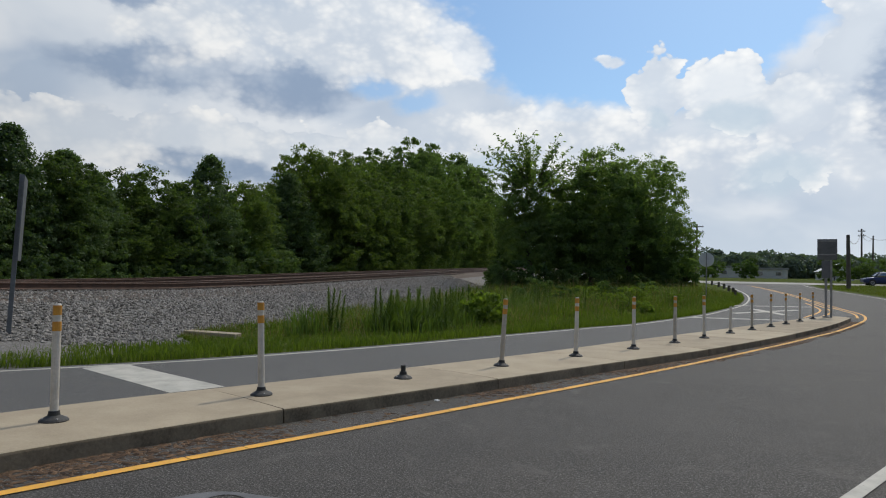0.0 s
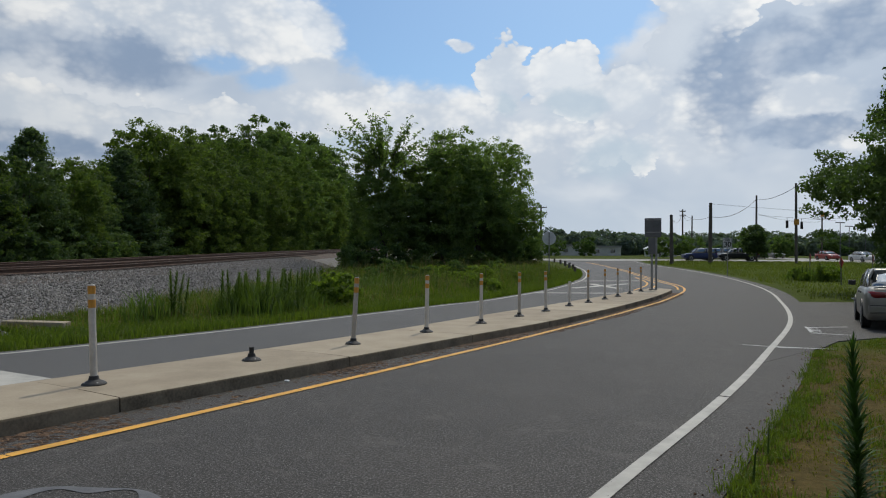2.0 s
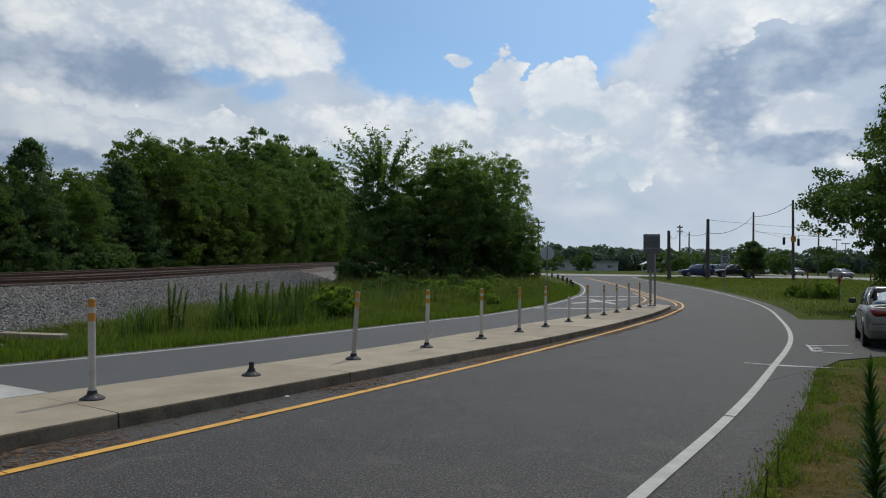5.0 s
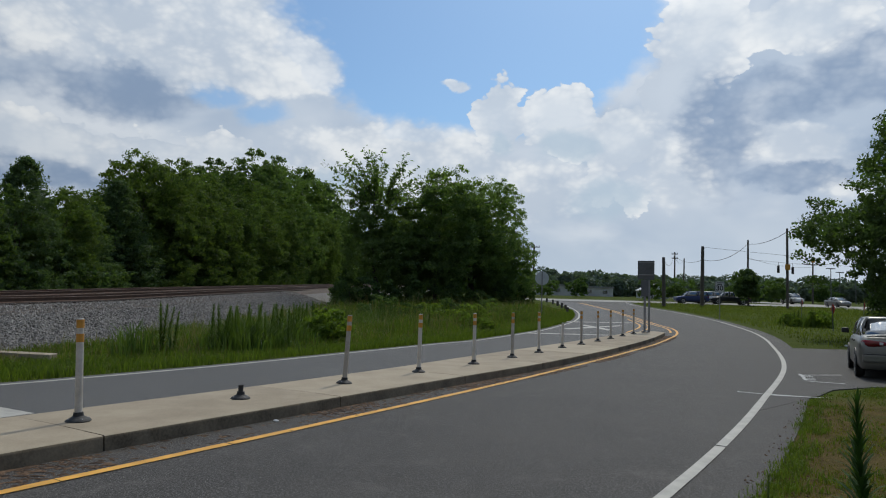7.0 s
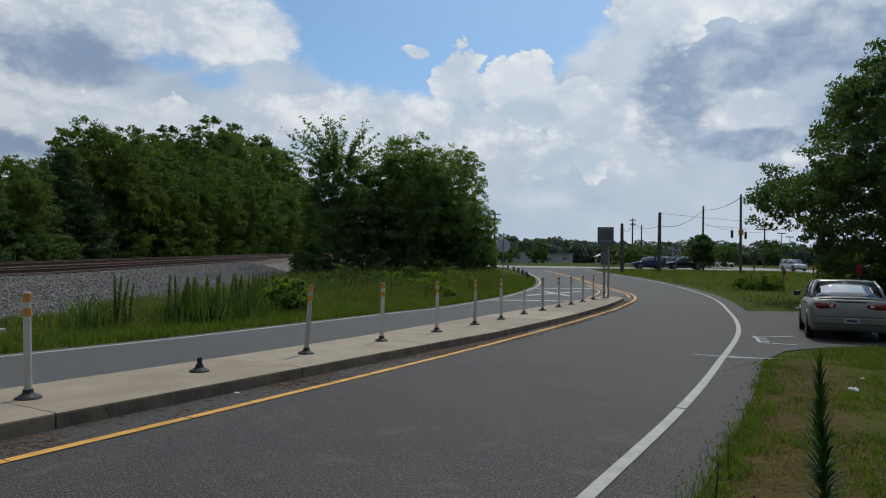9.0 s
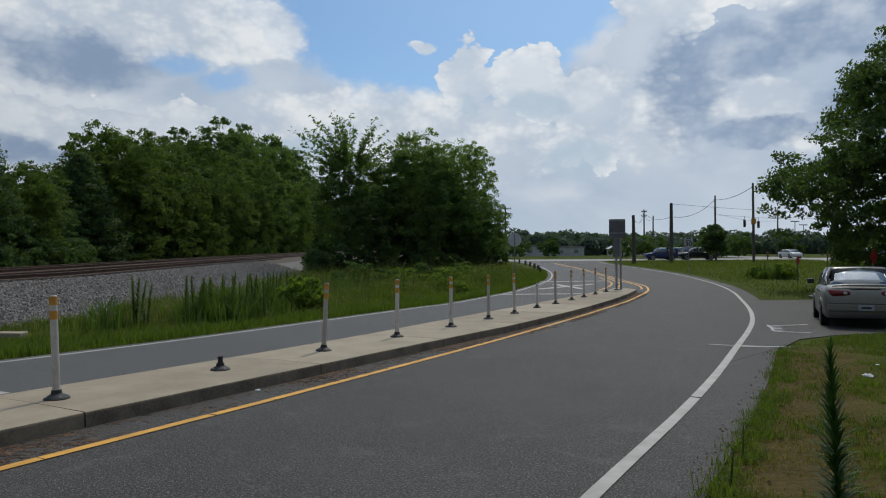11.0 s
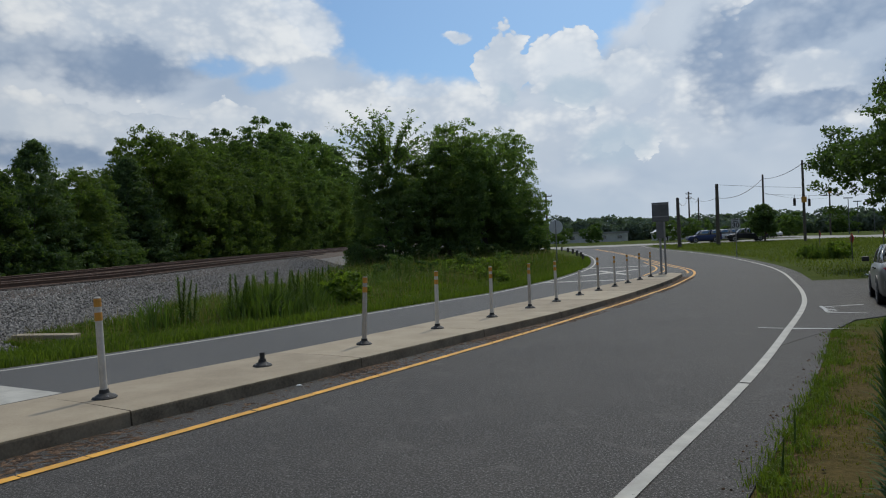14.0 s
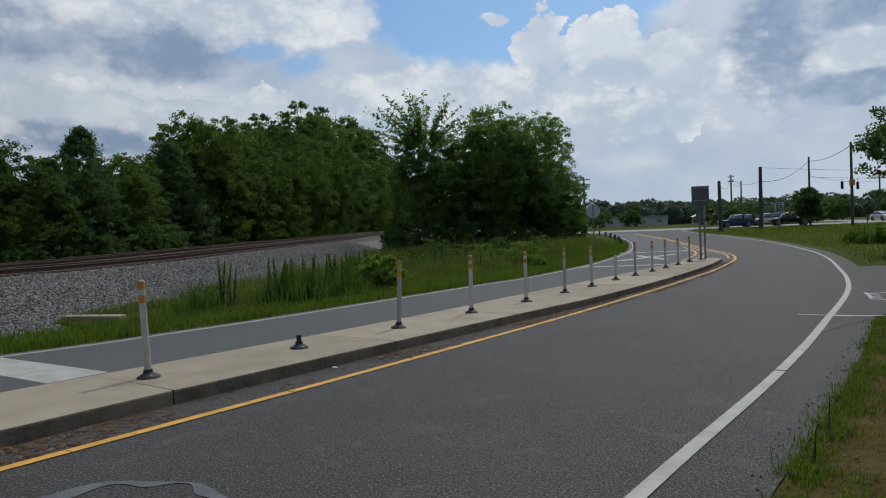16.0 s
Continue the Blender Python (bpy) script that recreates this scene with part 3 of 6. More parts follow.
def slab(median, near, far, nose):
    """One slab: near face, rounded arris, top, back face."""
    bm = bmesh.new()
    rows = []
    n = len(near)
    outline = list(zip(near, far))
    if nose:
        # the end rounds off to a point
        mid, half = (near[-1] + far[-1]) / 2, (near[-1] - far[-1]) / 2
        way = near[-1] - near[-2]
        way = way / np.linalg.norm(way)
        for a in (25, 50, 70, 84):
            c, s = math.cos(radians(a)), math.sin(radians(a))
            outline.append((mid + half * c + way * s * 0.9, mid - half * c + way * s * 0.9))
    for p, q in outline:
        u = (q - p) / max(1e-6, np.linalg.norm(q - p))
        z = float(rise((p[1] + q[1]) / 2))
        w = max(0.02, np.linalg.norm(q - p))
        e = min(0.02, w * 0.3)
        prof = [(0.0, -0.1), (0.006, 0.0), (0.014, 0.125), (0.014 + e * 0.3, 0.143), (0.014 + e, 0.150), (w * 0.5, 0.158), (w - e, 0.150), (w, 0.135), (w, -0.1)]
        rows.append([bm.verts.new((p[0] + u[0] * k, p[1] + u[1] * k, z + h)) for k, h in prof])
    for a, b in zip(rows, rows[1:]):
        for j in range(len(a) - 1):
            bm.faces.new((a[j], b[j], b[j + 1], a[j + 1]))
    bm.faces.new(rows[0])
    bm.faces.new(rows[-1][::-1])
    bmesh.ops.recalc_face_normals(bm, faces=bm.faces)
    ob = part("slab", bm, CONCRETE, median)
    # upright faces take a darker mottled concrete: their shade is painted into the colour
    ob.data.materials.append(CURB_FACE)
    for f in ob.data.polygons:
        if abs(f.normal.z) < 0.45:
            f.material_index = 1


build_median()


# ---- flexible posts on the median ----
def post_base(parent):
    bm = bmesh.new()
    turned(bm, [(0.125, 0.0), (0.13, 0.012), (0.115, 0.028), (0.085, 0.042), (0.055, 0.06), (0.05, 0.085), (0.0475, 0.10)], 18)
    base = part("base", bm, RUBBER, parent, "black rubber foot")
    for k in range(4):
        a = math.pi / 4 + k * math.pi / 2
        bm = bmesh.new()
        turned(bm, [(0.012, 0.022), (0.012, 0.04), (0.007, 0.044)], 6)
        bolt = part("bolt", bm, GALVANISED, base)
        bolt.location = (0.1 * math.cos(a), 0.1 * math.sin(a), -0.004)
    return base


def flexible_post():
    post = new("flexible_post")
    tagged(post, "dirty white flexible post with two amber bands on a rubber foot", "traffic post", "posts on the median")
    post_base(post)
    bm = bmesh.new()
    turned(bm, [(0.038, 0.085), (0.038, 0.2), (0.0375, 0.6), (0.037, 1.07), (0.034, 1.088), (0.028, 1.095)], 16)
    part("tube", bm, POST_WHITE, post, smooth=False)
    for z in (0.885, 1.035):
        bm = bmesh.new()
        turned(bm, [(0.0382, z - 0.045), (0.0395, z - 0.043), (0.0395, z + 0.043), (0.0382, z + 0.045)], 16)
        part("band", bm, BAND, post, "amber reflective band")
    return post


BASES = [(-4.90, 5.60), (-3.75, 7.49), (-1.40, 11.20), (-0.25, 13.13), (0.90, 15.01), (1.95, 16.95), (2.87, 18.70), (4.88, 22.75), (5.90, 24.75), (6.85, 26.65), (7.83, 28.55), (8.82, 30.4)]
LEANS = [(0.0, -0.6), (0.5, -2.0), (0, 3.0), (0.5, 0.5), (0, 0.8), (0.4, 0.4), (0, 0.9), (0.3, 0.3), (0, 0), (0.4, 0.3), (-0.3, 0), (0, 0.4)]


def on_median(x, y):
    return float(rise(y)) + 0.153


first_post = flexible_post()
first_post.matrix_basis = pose(*BASES[0], on_median(*BASES[0]), *LEANS[0], 10)
for k, (b, l) in enumerate(zip(BASES[1:], LEANS[1:])):
    copy_thing(first_post, pose(*b, on_median(*b), *l, 25 * k))
stub = new("broken_post")
tagged(stub, "black rubber foot with a snapped-off stub, post missing", "traffic post", "posts on the median")
post_base(stub)
bm = bmesh.new()
turned(bm, [(0.034, 0.09), (0.034, 0.16), (0.036, 0.185), (0.02, 0.187)], 12)
part("stub", bm, RUBBER, stub)
stub.matrix_basis = pose(-2.54, 9.33, on_median(0, 9.4))
short_post = new("cut_off_post")
tagged(short_post, "grey flexible post cut short, its amber bands missing", "traffic post", "posts on the median")
post_base(short_post)
bm = bmesh.new()
turned(bm, [(0.038, 0.085), (0.038, 0.3), (0.037, 0.745), (0.03, 0.757)], 16)
part("tube", bm, POST_WHITE, short_post)
short_post.matrix_basis = pose(3.91, 20.9, on_median(0, 20.9), 0.5, 0.6)


# ---- railway ----
TRACK_A, TRACK_B = np.array([-15.6, -14.0]), np.array([-7.7, 112.0])
TRACK_WAY = (TRACK_B - TRACK_A) / np.linalg.norm(TRACK_B - TRACK_A)
TRACK_SIDE = np.array([-TRACK_WAY[1], TRACK_WAY[0]])      # to the left, away from the road


def rail_top(y):
    return np.interp(y, (-60, 14, 20, 27, 38.6, 69, 120, 190), (1.24, 1.22, 1.17, 1.26, 1.56, 2.32, 3.5, 4.6))


def track_point(s, off):
    """Plan point s metres along the near rail, off metres beyond it."""
    return TRACK_A + TRACK_WAY * s + TRACK_SIDE * off


def track_sweep(profile, s0=-30.0, s1=200.0, step=1.5):
    """Vertices of a profile (offset, height against the rail's top) swept along the line."""
    ss = np.arange(s0, s1, step)
    v = []
    for s in ss:
        for off, h in profile:
            p = track_point(s, off)
            v.append((p[0], p[1], float(rail_top(p[1])) + h))
    m = len(profile)
    k = np.arange((len(ss) - 1) * m).reshape(-1, m)[:, :-1].ravel()
    return np.array(v), np.stack([k, k + m, k + m + 1, k + 1], 1)


BED = [(-5.6, -1.28), (-4.6, -1.16), (-3.4, -0.92), (-2.1, -0.5), (-1.0, -0.24), (0.75, -0.2), (3.0, -0.24), (5.0, -0.2), (7.2, -0.22), (9.2, -0.75), (12, -0.9)]


def build_railway():
    v, f = track_sweep(BED)
    bed = new("ballast_bed", fast_mesh("ballast_bed", v, f, BALLAST, True))
    tagged(bed, "grey crushed stone railway embankment", "ballast", kind="structure")
    # loose stones, thickest where the road passes
    rng = np.random.default_rng(4)
    n = 90000
    s = 4 + 62 * rng.random(n) ** 1.4
    off = -5.3 + 5.6 * rng.random(n)
    verge = shifted(WHITE_LEFT, -2.3)
    q = TRACK_A + s[:, None] * TRACK_WAY + off[:, None] * TRACK_SIDE
    keep = q[:, 0] < np.interp(q[:, 1], verge[:, 1], verge[:, 0]) + 0.25 * np.sin(q[:, 1] * 2.1)
    s, off, n = s[keep], off[keep], int(keep.sum())
    h = np.interp(off, [b[0] for b in BED], [b[1] for b in BED])
    p = TRACK_A + s[:, None] * TRACK_WAY + off[:, None] * TRACK_SIDE
    c = np.stack([p[:, 0], p[:, 1], rail_top(p[:, 1]) + h + 0.012], 1)
    unit = np.array([(1, 0, 0), (-1, 0, 0), (0, 1, 0), (0, -1, 0), (0, 0, 1), (0, 0, -1)], float)
    tri = np.array([(0, 2, 4), (2, 1, 4), (1, 3, 4), (3, 0, 4), (2, 0, 5), (1, 2, 5), (3, 1, 5), (0, 3, 5)])
    size = (0.02 + 0.036 * rng.random(n) ** 2)[:, None, None] * (0.7 + 0.6 * rng.random((n, 6, 1)))
    a = rng.random(n) * 6.28
    ca, sa = np.cos(a)[:, None], np.sin(a)[:, None]
    u = unit[None] + 0.35 * (rng.random((n, 6, 3)) - 0.5)
    u = np.stack([u[..., 0] * ca - u[..., 1] * sa, u[..., 0] * sa + u[..., 1] * ca, u[..., 2] * 0.8], 2)
    verts = (c[:, None, :] + size * u).reshape(-1, 3)
    faces = (tri[None] + 6 * np.arange(n)[:, None, None]).reshape(-1, 3)
    tagged(new("ballast_stones", fast_mesh("ballast_stones", verts, faces, STONES)), "loose grey and white crushed stones", "gravel", kind="stuff")
    v, f = track_sweep([(-1.75, -0.405), (-0.95, -0.222), (0.0, -0.188), (0.75, -0.18), (3.0, -0.215), (5.1, -0.18), (6.8, -0.2)])
    tagged(new("track_bed", fast_mesh("track_bed", v, f, STAINED, True)), "rust-brown stained ballast under the tracks", "ballast", kind="structure")
    # rails: foot, web and head
    rail = [(-0.07, -0.17), (-0.07, -0.155), (-0.012, -0.135), (-0.012, -0.045), (-0.036, -0.035), (-0.036, -0.006), (-0.025, 0), (0.025, 0), (0.036, -0.006), (0.036, -0.035), (0.012, -0.045), (0.012, -0.135), (0.07, -0.155), (0.07, -0.17)]
    for track in (0.0, 4.4):
        for off in (0.0, 1.505):
            v, f = track_sweep([(track + off + a, b) for a, b in rail])
            me = fast_mesh("rail", v, f, RUST)
            me.materials.append(STEEL)
            idx = np.zeros(len(f), dtype=np.int32)
            idx[np.arange(len(f)) % (len(rail) - 1) == 6] = 1
            me.polygons.foreach_set("material_index", idx)
            tagged(new("rail", me), "rust-brown steel rail with a worn head", "rail", "rails of the two tracks")
    # sleepers
    bm = bmesh.new()
    box(bm, -0.115, 0.115, -1.3, 1.3, -0.11, 0.045, 0.012)
    me = bpy.data.meshes.new("sleeper")
    bm.to_mesh(me)
    bm.free()
    me.materials.append(TIE_WOOD)
    turn = math.degrees(math.atan2(TRACK_WAY[1], TRACK_WAY[0]))
    for track in (0.0, 4.4):
        for k in range(110):
            p = track_point(12 + 0.56 * k, track + 0.75)
            ob = new("sleeper", me)
            ob.matrix_basis = pose(p[0] + rng.normal() * 0.01, p[1], float(rail_top(p[1])) - 0.215, 0, 0, turn + rng.normal() * 0.6)
            tagged(ob, "dark creosoted wooden railway sleeper", "sleeper", "sleepers of the two tracks")


build_railway()


# ---- trees ----
def leaf_cloud(centres, outward, size, rng, droop=0.0, stretch=1.6):
    """Verts and faces of folded leaves, one at each centre."""
    n = len(centres)
    nrm = outward + 0.9 * rng.normal(size=(n, 3))
    nrm /= np.linalg.norm(nrm, axis=1)[:, None] + 1e-9
    t = rng.normal(size=(n, 3))
    t[:, 2] -= droop
    t -= nrm * (t * nrm).sum(1)[:, None]
    t /= np.linalg.norm(t, axis=1)[:, None] + 1e-9
    b = np.cross(nrm, t)
    s = (size * (0.6 + 0.8 * rng.random(n)))[:, None]
    v = np.stack([centres - t * s * stretch * 0.5, centres + b * s * 0.5 + nrm * s * 0.12, centres + t * s * stretch * 0.5, centres - b * s * 0.5 + nrm * s * 0.12], 1)
    f = np.arange(4 * n).reshape(n, 4)
    return v.reshape(-1, 3), f


def crown_points(shape, clumps, per, rng, spread):
    """Leaf centres in clumps over a crown; shape(u, v, w) gives a clump's place and its outward way."""
    cs, ns = [], []
    for _ in range(clumps):
        c, o = shape(rng)
        r = spread * (0.55 + 0.9 * rng.random())
        d = rng.normal(size=(per, 3))
        d /= np.linalg.norm(d, axis=1)[:, None]
        q = c + d * (r * rng.random(per) ** 0.45)[:, None] * np.array([1.15, 1.15, 0.72])
        cs.append(q)
        ns.append(np.tile(o, (per, 1)) * 0.7 + d * 0.6)
    return np.concatenate(cs), np.concatenate(ns)


def round_shape(rx, ry, rz, cz, inner=0.55, lumps=7, seed=1, dome=0.0):
    lump = np.random.default_rng(seed).normal(size=(lumps, 3))
    lump /= np.linalg.norm(lump, axis=1)[:, None]

    def shape(rng):
        d = rng.normal(size=3)
        d /= np.linalg.norm(d)
        if d[2] < -0.75:
            d[2] *= -0.4
        near = np.max(lump @ d)
        r = (inner + (1 - inner) * rng.random() ** 0.5) * (0.7 + 0.36 * max(0, near) ** 4) * (1 - dome * max(0, d[2]))
        return np.array([d[0] * rx * r, d[1] * ry * r, cz + d[2] * rz * r]), d
    return shape


def lobed_shape(rx, ry, rz, cz, lobes, seed, size=0.4):
    """A crown of rounded boughs: lobes spread over an ellipsoid, leaves on the outside of each."""
    rng0 = np.random.default_rng(seed)
    k = np.arange(lobes) + 0.5
    up, turn = 1 - 1.75 * k / lobes, k * 2.39996 + rng0.random(lobes)
    ring = np.sqrt(np.clip(1 - up * up, 0.02, 1))
    ways = np.stack([np.cos(turn) * ring, np.sin(turn) * ring, up], 1) + 0.12 * rng0.normal(size=(lobes, 3))
    reach = 0.66 * (0.85 + 0.4 * rng0.random(lobes))
    radius = size * (0.7 + 0.6 * rng0.random(lobes))
    half = np.array([rx, ry, rz])

    def shape(rng):
        if rng.random() < 0.16:
            d = rng.normal(size=3)
            return np.array([0, 0, cz]) + 0.24 * d * half, d
        j = rng.integers(lobes)
        d = rng.normal(size=3) + 0.7 * ways[j] + np.array([0, 0, 0.3])
        d /= np.linalg.norm(d)
        r = radius[j] * (0.6 + 0.45 * rng.random() ** 0.6)
        return np.array([0, 0, cz]) + (ways[j] * reach[j] + d * r) * half, d
    return shape


def cone_shape(radius, low, high):
    def shape(rng):
        f = rng.random() ** 1.3
        a = rng.random() * 6.283
        r = radius * (1 - f) ** 0.7 * (0.45 + 0.6 * rng.random()) + 0.08
        return np.array([r * math.cos(a), r * math.sin(a), low + (high - low) * f]), np.array([math.cos(a), math.sin(a), 0.5])
    return shape


def tree(name, label, height, trunk_r, shape, clumps, per, spread, leaf, mat, seed, limbs=9, bare_to=0.25, droop=0.2):
    rng = np.random.default_rng(seed)
    t = new(name)
    tagged(t, label, "tree")
    bm = bmesh.new()
    top = np.array([rng.normal() * 0.25, rng.normal() * 0.25, height * 0.8])
    pts = [np.array([0, 0, -0.2]), np.array([0.03, 0, height * 0.12]), top * 0.35 + rng.normal(size=3) * 0.08, top * 0.65 + rng.normal(size=3) * 0.12, top]
    tube(bm, pts, [trunk_r * 1.3, trunk_r, trunk_r * 0.8, trunk_r * 0.5, trunk_r * 0.15], 9)
    part("trunk", bm, BARK, t)
    bm = bmesh.new()
    for k in range(limbs):
        f = bare_to + (0.85 - bare_to) * (k + rng.random()) / limbs
        start = np.array([top[0] * f, top[1] * f, height * 0.8 * f])
        c, o = shape(rng)
        end = start + (c - start) * 0.8
        if end[2] < start[2]:
            end[2] = start[2] + 0.3
        mid = (start + end) / 2 + np.array([0, 0, 0.12 * np.linalg.norm(end - start)])
        tube(bm, [start, mid, end], [trunk_r * 0.42 * (1.1 - f), trunk_r * 0.26 * (1.1 - f), 0.012], 5)
    part("limbs", bm, BARK, t)
    c, o = crown_points(shape, clumps, per, rng, spread)
    v, f = leaf_cloud(c, o, leaf, rng, droop)
    part("crown", fast_mesh("crown", v, f, mat), mat, t)
    return t


def add_sprays(t, centre, count, length, leaf, mat, seed):
    """Feathery twigs that stand out of the crown, with leaflets along both sides."""
    rng = np.random.default_rng(seed)
    bm = bmesh.new()
    cs, ns = [], []
    for _ in range(count):
        a, e = rng.random() * 6.283, radians(2 + 78 * rng.random())
        d = np.array([math.cos(a) * math.cos(e), math.sin(a) * math.cos(e), math.sin(e)])
        start = np.array(centre) + d * np.array([1.3, 1.3, 1.5])
        ln = length * (0.6 + 0.6 * rng.random())
        bend = np.array([d[0], d[1], -0.25]) * 0.25 * ln
        pts = [start, start + d * ln * 0.5, start + d * ln + bend]
        tube(bm, pts, [0.03, 0.018, 0.005], 4)
        k = 58
        f = rng.random(k)[:, None]
        line = np.where(f < 0.5, pts[0] + (pts[1] - pts[0]) * f * 2, pts[1] + (pts[2] - pts[1]) * (f * 2 - 1))
        cs.append(line + rng.normal(size=(k, 3)) * 0.1)
        ns.append(np.tile(np.array([0, 0, 1.0]), (k, 1)))
    part("twigs", bm, BARK, t)
    v, f = leaf_cloud(np.concatenate(cs), np.concatenate(ns), leaf, rng, 0.3, 2.2)
    part("leaf_sprays", fast_mesh("leaf_sprays", v, f, mat), mat, t)


def plant_tree(proto, places, used):
    """The first place takes the built tree, the rest copies; rows of x, y, turn, scale."""
    for x, y, turn, scale in places:
        m = pose(x, y, float(rise(y)) - 0.05, 0, 0, turn)
        if not used:
            proto.scale = (scale, scale, scale)
            proto.matrix_basis = m @ Matrix.Scale(scale, 4)
            used.append(proto)
        else:
            ob = copy_thing(proto, m)
            ob.scale = (scale, scale, scale * (0.95 + 0.1 * math.sin(x * 7)))


# the wood beyond the railway: three kinds of tree, set along its edge
oak = tree("broadleaf_tree", "tall dark green broadleaf tree in the wood beyond the railway", 10.0, 0.22, lobed_shape(3.6, 3.6, 5.0, 5.3, 26, 3, 0.42), 1000, 44, 0.33, 0.11, LEAF, 11)
light_tree = tree("broadleaf_tree", "bushy yellow-green broadleaf tree in the wood beyond the railway", 10.0, 0.18, lobed_shape(3.7, 3.7, 5.3, 4.9, 24, 5, 0.44), 1000, 44, 0.34, 0.11, LEAF_LIGHT, 12)
cedar = tree("cedar_tree", "dark green conical cedar at the edge of the wood", 10.0, 0.15, cone_shape(4.2, 0.2, 10.2), 820, 44, 0.36, 0.105, LEAF_DARK, 13, limbs=8, droop=-0.4)
bush = tree("bush", "low leafy bush at the foot of the wood", 2.6, 0.05, lobed_shape(1.5, 1.5, 1.35, 1.15, 12, 9), 120, 50, 0.22, 0.1, LEAF, 14, limbs=5, bare_to=0.1)
wood, oak_used, light_used, cedar_used, bush_used = random.Random(5), [], [], [], []
KINDS = {"c": (cedar, cedar_used), "l": (light_tree, light_used), "o": (oak, oak_used)}
# trees along the wood's edge: y along the line, height, kind
EDGE_TREES = [(19.5, 7.2, "c"), (21.8, 6.9, "c"), (23.9, 7.1, "c"), (25.5, 6.3, "l"), (26.9, 7.1, "c"), (28.7, 6.9, "c"), (30.9, 6.0, "l"), (33.0, 7.4, "l"), (35.3, 6.5, "c"), (38.2, 8.0, "c"), (41.1, 7.0, "l"), (44.3, 7.4, "c"), (48.2, 9.3, "c"),
              (52.4, 10.2, "l"), (56.6, 11.3, "l"), (61.8, 11.8, "l"), (67.9, 11.7, "l"), (74.6, 11.8, "l"), (82.3, 11.9, "l"), (91.5, 12.2, "o"), (103.7, 12.6, "l"), (117.3, 12.8, "o"), (134, 13, "o")]
# taller crowns that rise behind them
BACK_TREES = [(93.8, 17.6, "o"), (101.6, 16.4, "o"), (111.3, 19.4, "o"), (126.1, 20.8, "o"), (143.1, 20.5, "o"), (154.6, 18.5, "o")]


def edge_point(y, off):
    s = (y - TRACK_A[1]) / TRACK_WAY[1]
    return track_point(s, off)


def plant_wood():
    for rows, off in ((EDGE_TREES, 10.8), (BACK_TREES, 20.0)):
        for y, h, kind in rows:
            p = edge_point(y, off)
            plant_tree(KINDS[kind][0], [(p[0], p[1], wood.uniform(0, 360), h / 10.0)], KINDS[kind][1])
    # lower trees that close the wood behind its edge
    for off, step, low in ((14.0, 3.6, 0.78), (18.5, 5.0, 0.82)):
        y = 6.0 + off * 0.2
        while y < 165:
            p = edge_point(y, off + wood.uniform(-0.8, 0.8))
            h = float(np.interp(y, (10, 40, 50, 60, 100, 170), (6.6, 7.4, 9.4, 11.5, 13.0, 14.5))) * low * wood.uniform(0.85, 1.08)
            kind = "c" if wood.random() < 0.5 and y < 50 else "o" if wood.random() < 0.6 else "l"
            plant_tree(KINDS[kind][0], [(p[0], p[1], wood.uniform(0, 360), h / 10.0)], KINDS[kind][1])
            y += step * wood.uniform(0.8, 1.3) * (1.0 if y < 80 else 1.6)
    y = 16.0
    while y < 100:
        p = edge_point(y, 9.4 + wood.uniform(-0.4, 0.8))
        plant_tree(bush, [(p[0], p[1], wood.uniform(0, 360), wood.uniform(0.5, 1.1))], bush_used)
        y += wood.uniform(1.6, 3.4)


plant_wood()

# the clump between the railway and the road
island = tree("round_tree", "dense dark green round-crowned tree beside the road", 11.0, 0.24, lobed_shape(4.2, 4.0, 5.3, 5.7, 34, 8, 0.44), 1300, 46, 0.36, 0.105, LEAF_OPEN, 21)
plant_tree(island, [(3.1, 56, 30, 0.93), (5.9, 58.0, 250, 0.62), (2.0, 58.5, 140, 0.8)], [])
middle = tree("round_tree", "slim yellowish green tree at the front of the clump", 10.0, 0.18, lobed_shape(2.8, 2.8, 4.9, 4.9, 22, 18, 0.46), 900, 46, 0.34, 0.105, LEAF_OPEN, 24)
plant_tree(middle, [(0.1, 53.2, 0, 1.0), (-2.0, 54.5, 140, 0.86), (5.2, 55.2, 200, 0.48)], [])
tall = tree("feathery_tree", "tall open tree with feathery spreading top twigs", 11.0, 0.2, lobed_shape(2.4, 2.4, 4.3, 4.4, 20, 4, 0.44), 720, 46, 0.34, 0.105, LEAF_OPEN, 22)
add_sprays(tall, (0, 0, 7.0), 62, 3.4, 0.13, LEAF_OPEN, 23)
plant_tree(tall, [(-4.2, 51, 0, 1.02)], [])
plant_tree(bush, [(-5.9, 47, 20, 0.8), (-4.0, 47.5, 90, 0.95), (-1.6, 48.9, 200, 0.8), (0.9, 50.6, 310, 0.8), (3.2, 52, 60, 0.7), (5.4, 54.6, 120, 0.7), (7.3, 57.5, 10, 0.8), (-6.4, 51, 160, 1.0)], bush_used)

# the big tree over the parked car and the growth under it
shade_tree = tree("shade_tree", "large spreading shade tree behind the parked car", 13.0, 0.33, lobed_shape(6.9, 6.9, 6.3, 5.4, 54, 6, 0.32), 2200, 62, 0.42, 0.11, LEAF_SHADE, 31, limbs=18)
plant_tree(shade_tree, [(24.1, 28.9, 0, 1.0)], [])
plant_tree(light_tree, [(27.5, 31.5, 70, 0.55), (30, 26, 170, 0.7)], light_used)
plant_tree(bush, [(23.6, 29.5, 0, 1.3), (25.6, 30.6, 100, 1.2), (21.5, 31.2, 250, 0.9), (27, 27.0, 40, 1.4)], bush_used)


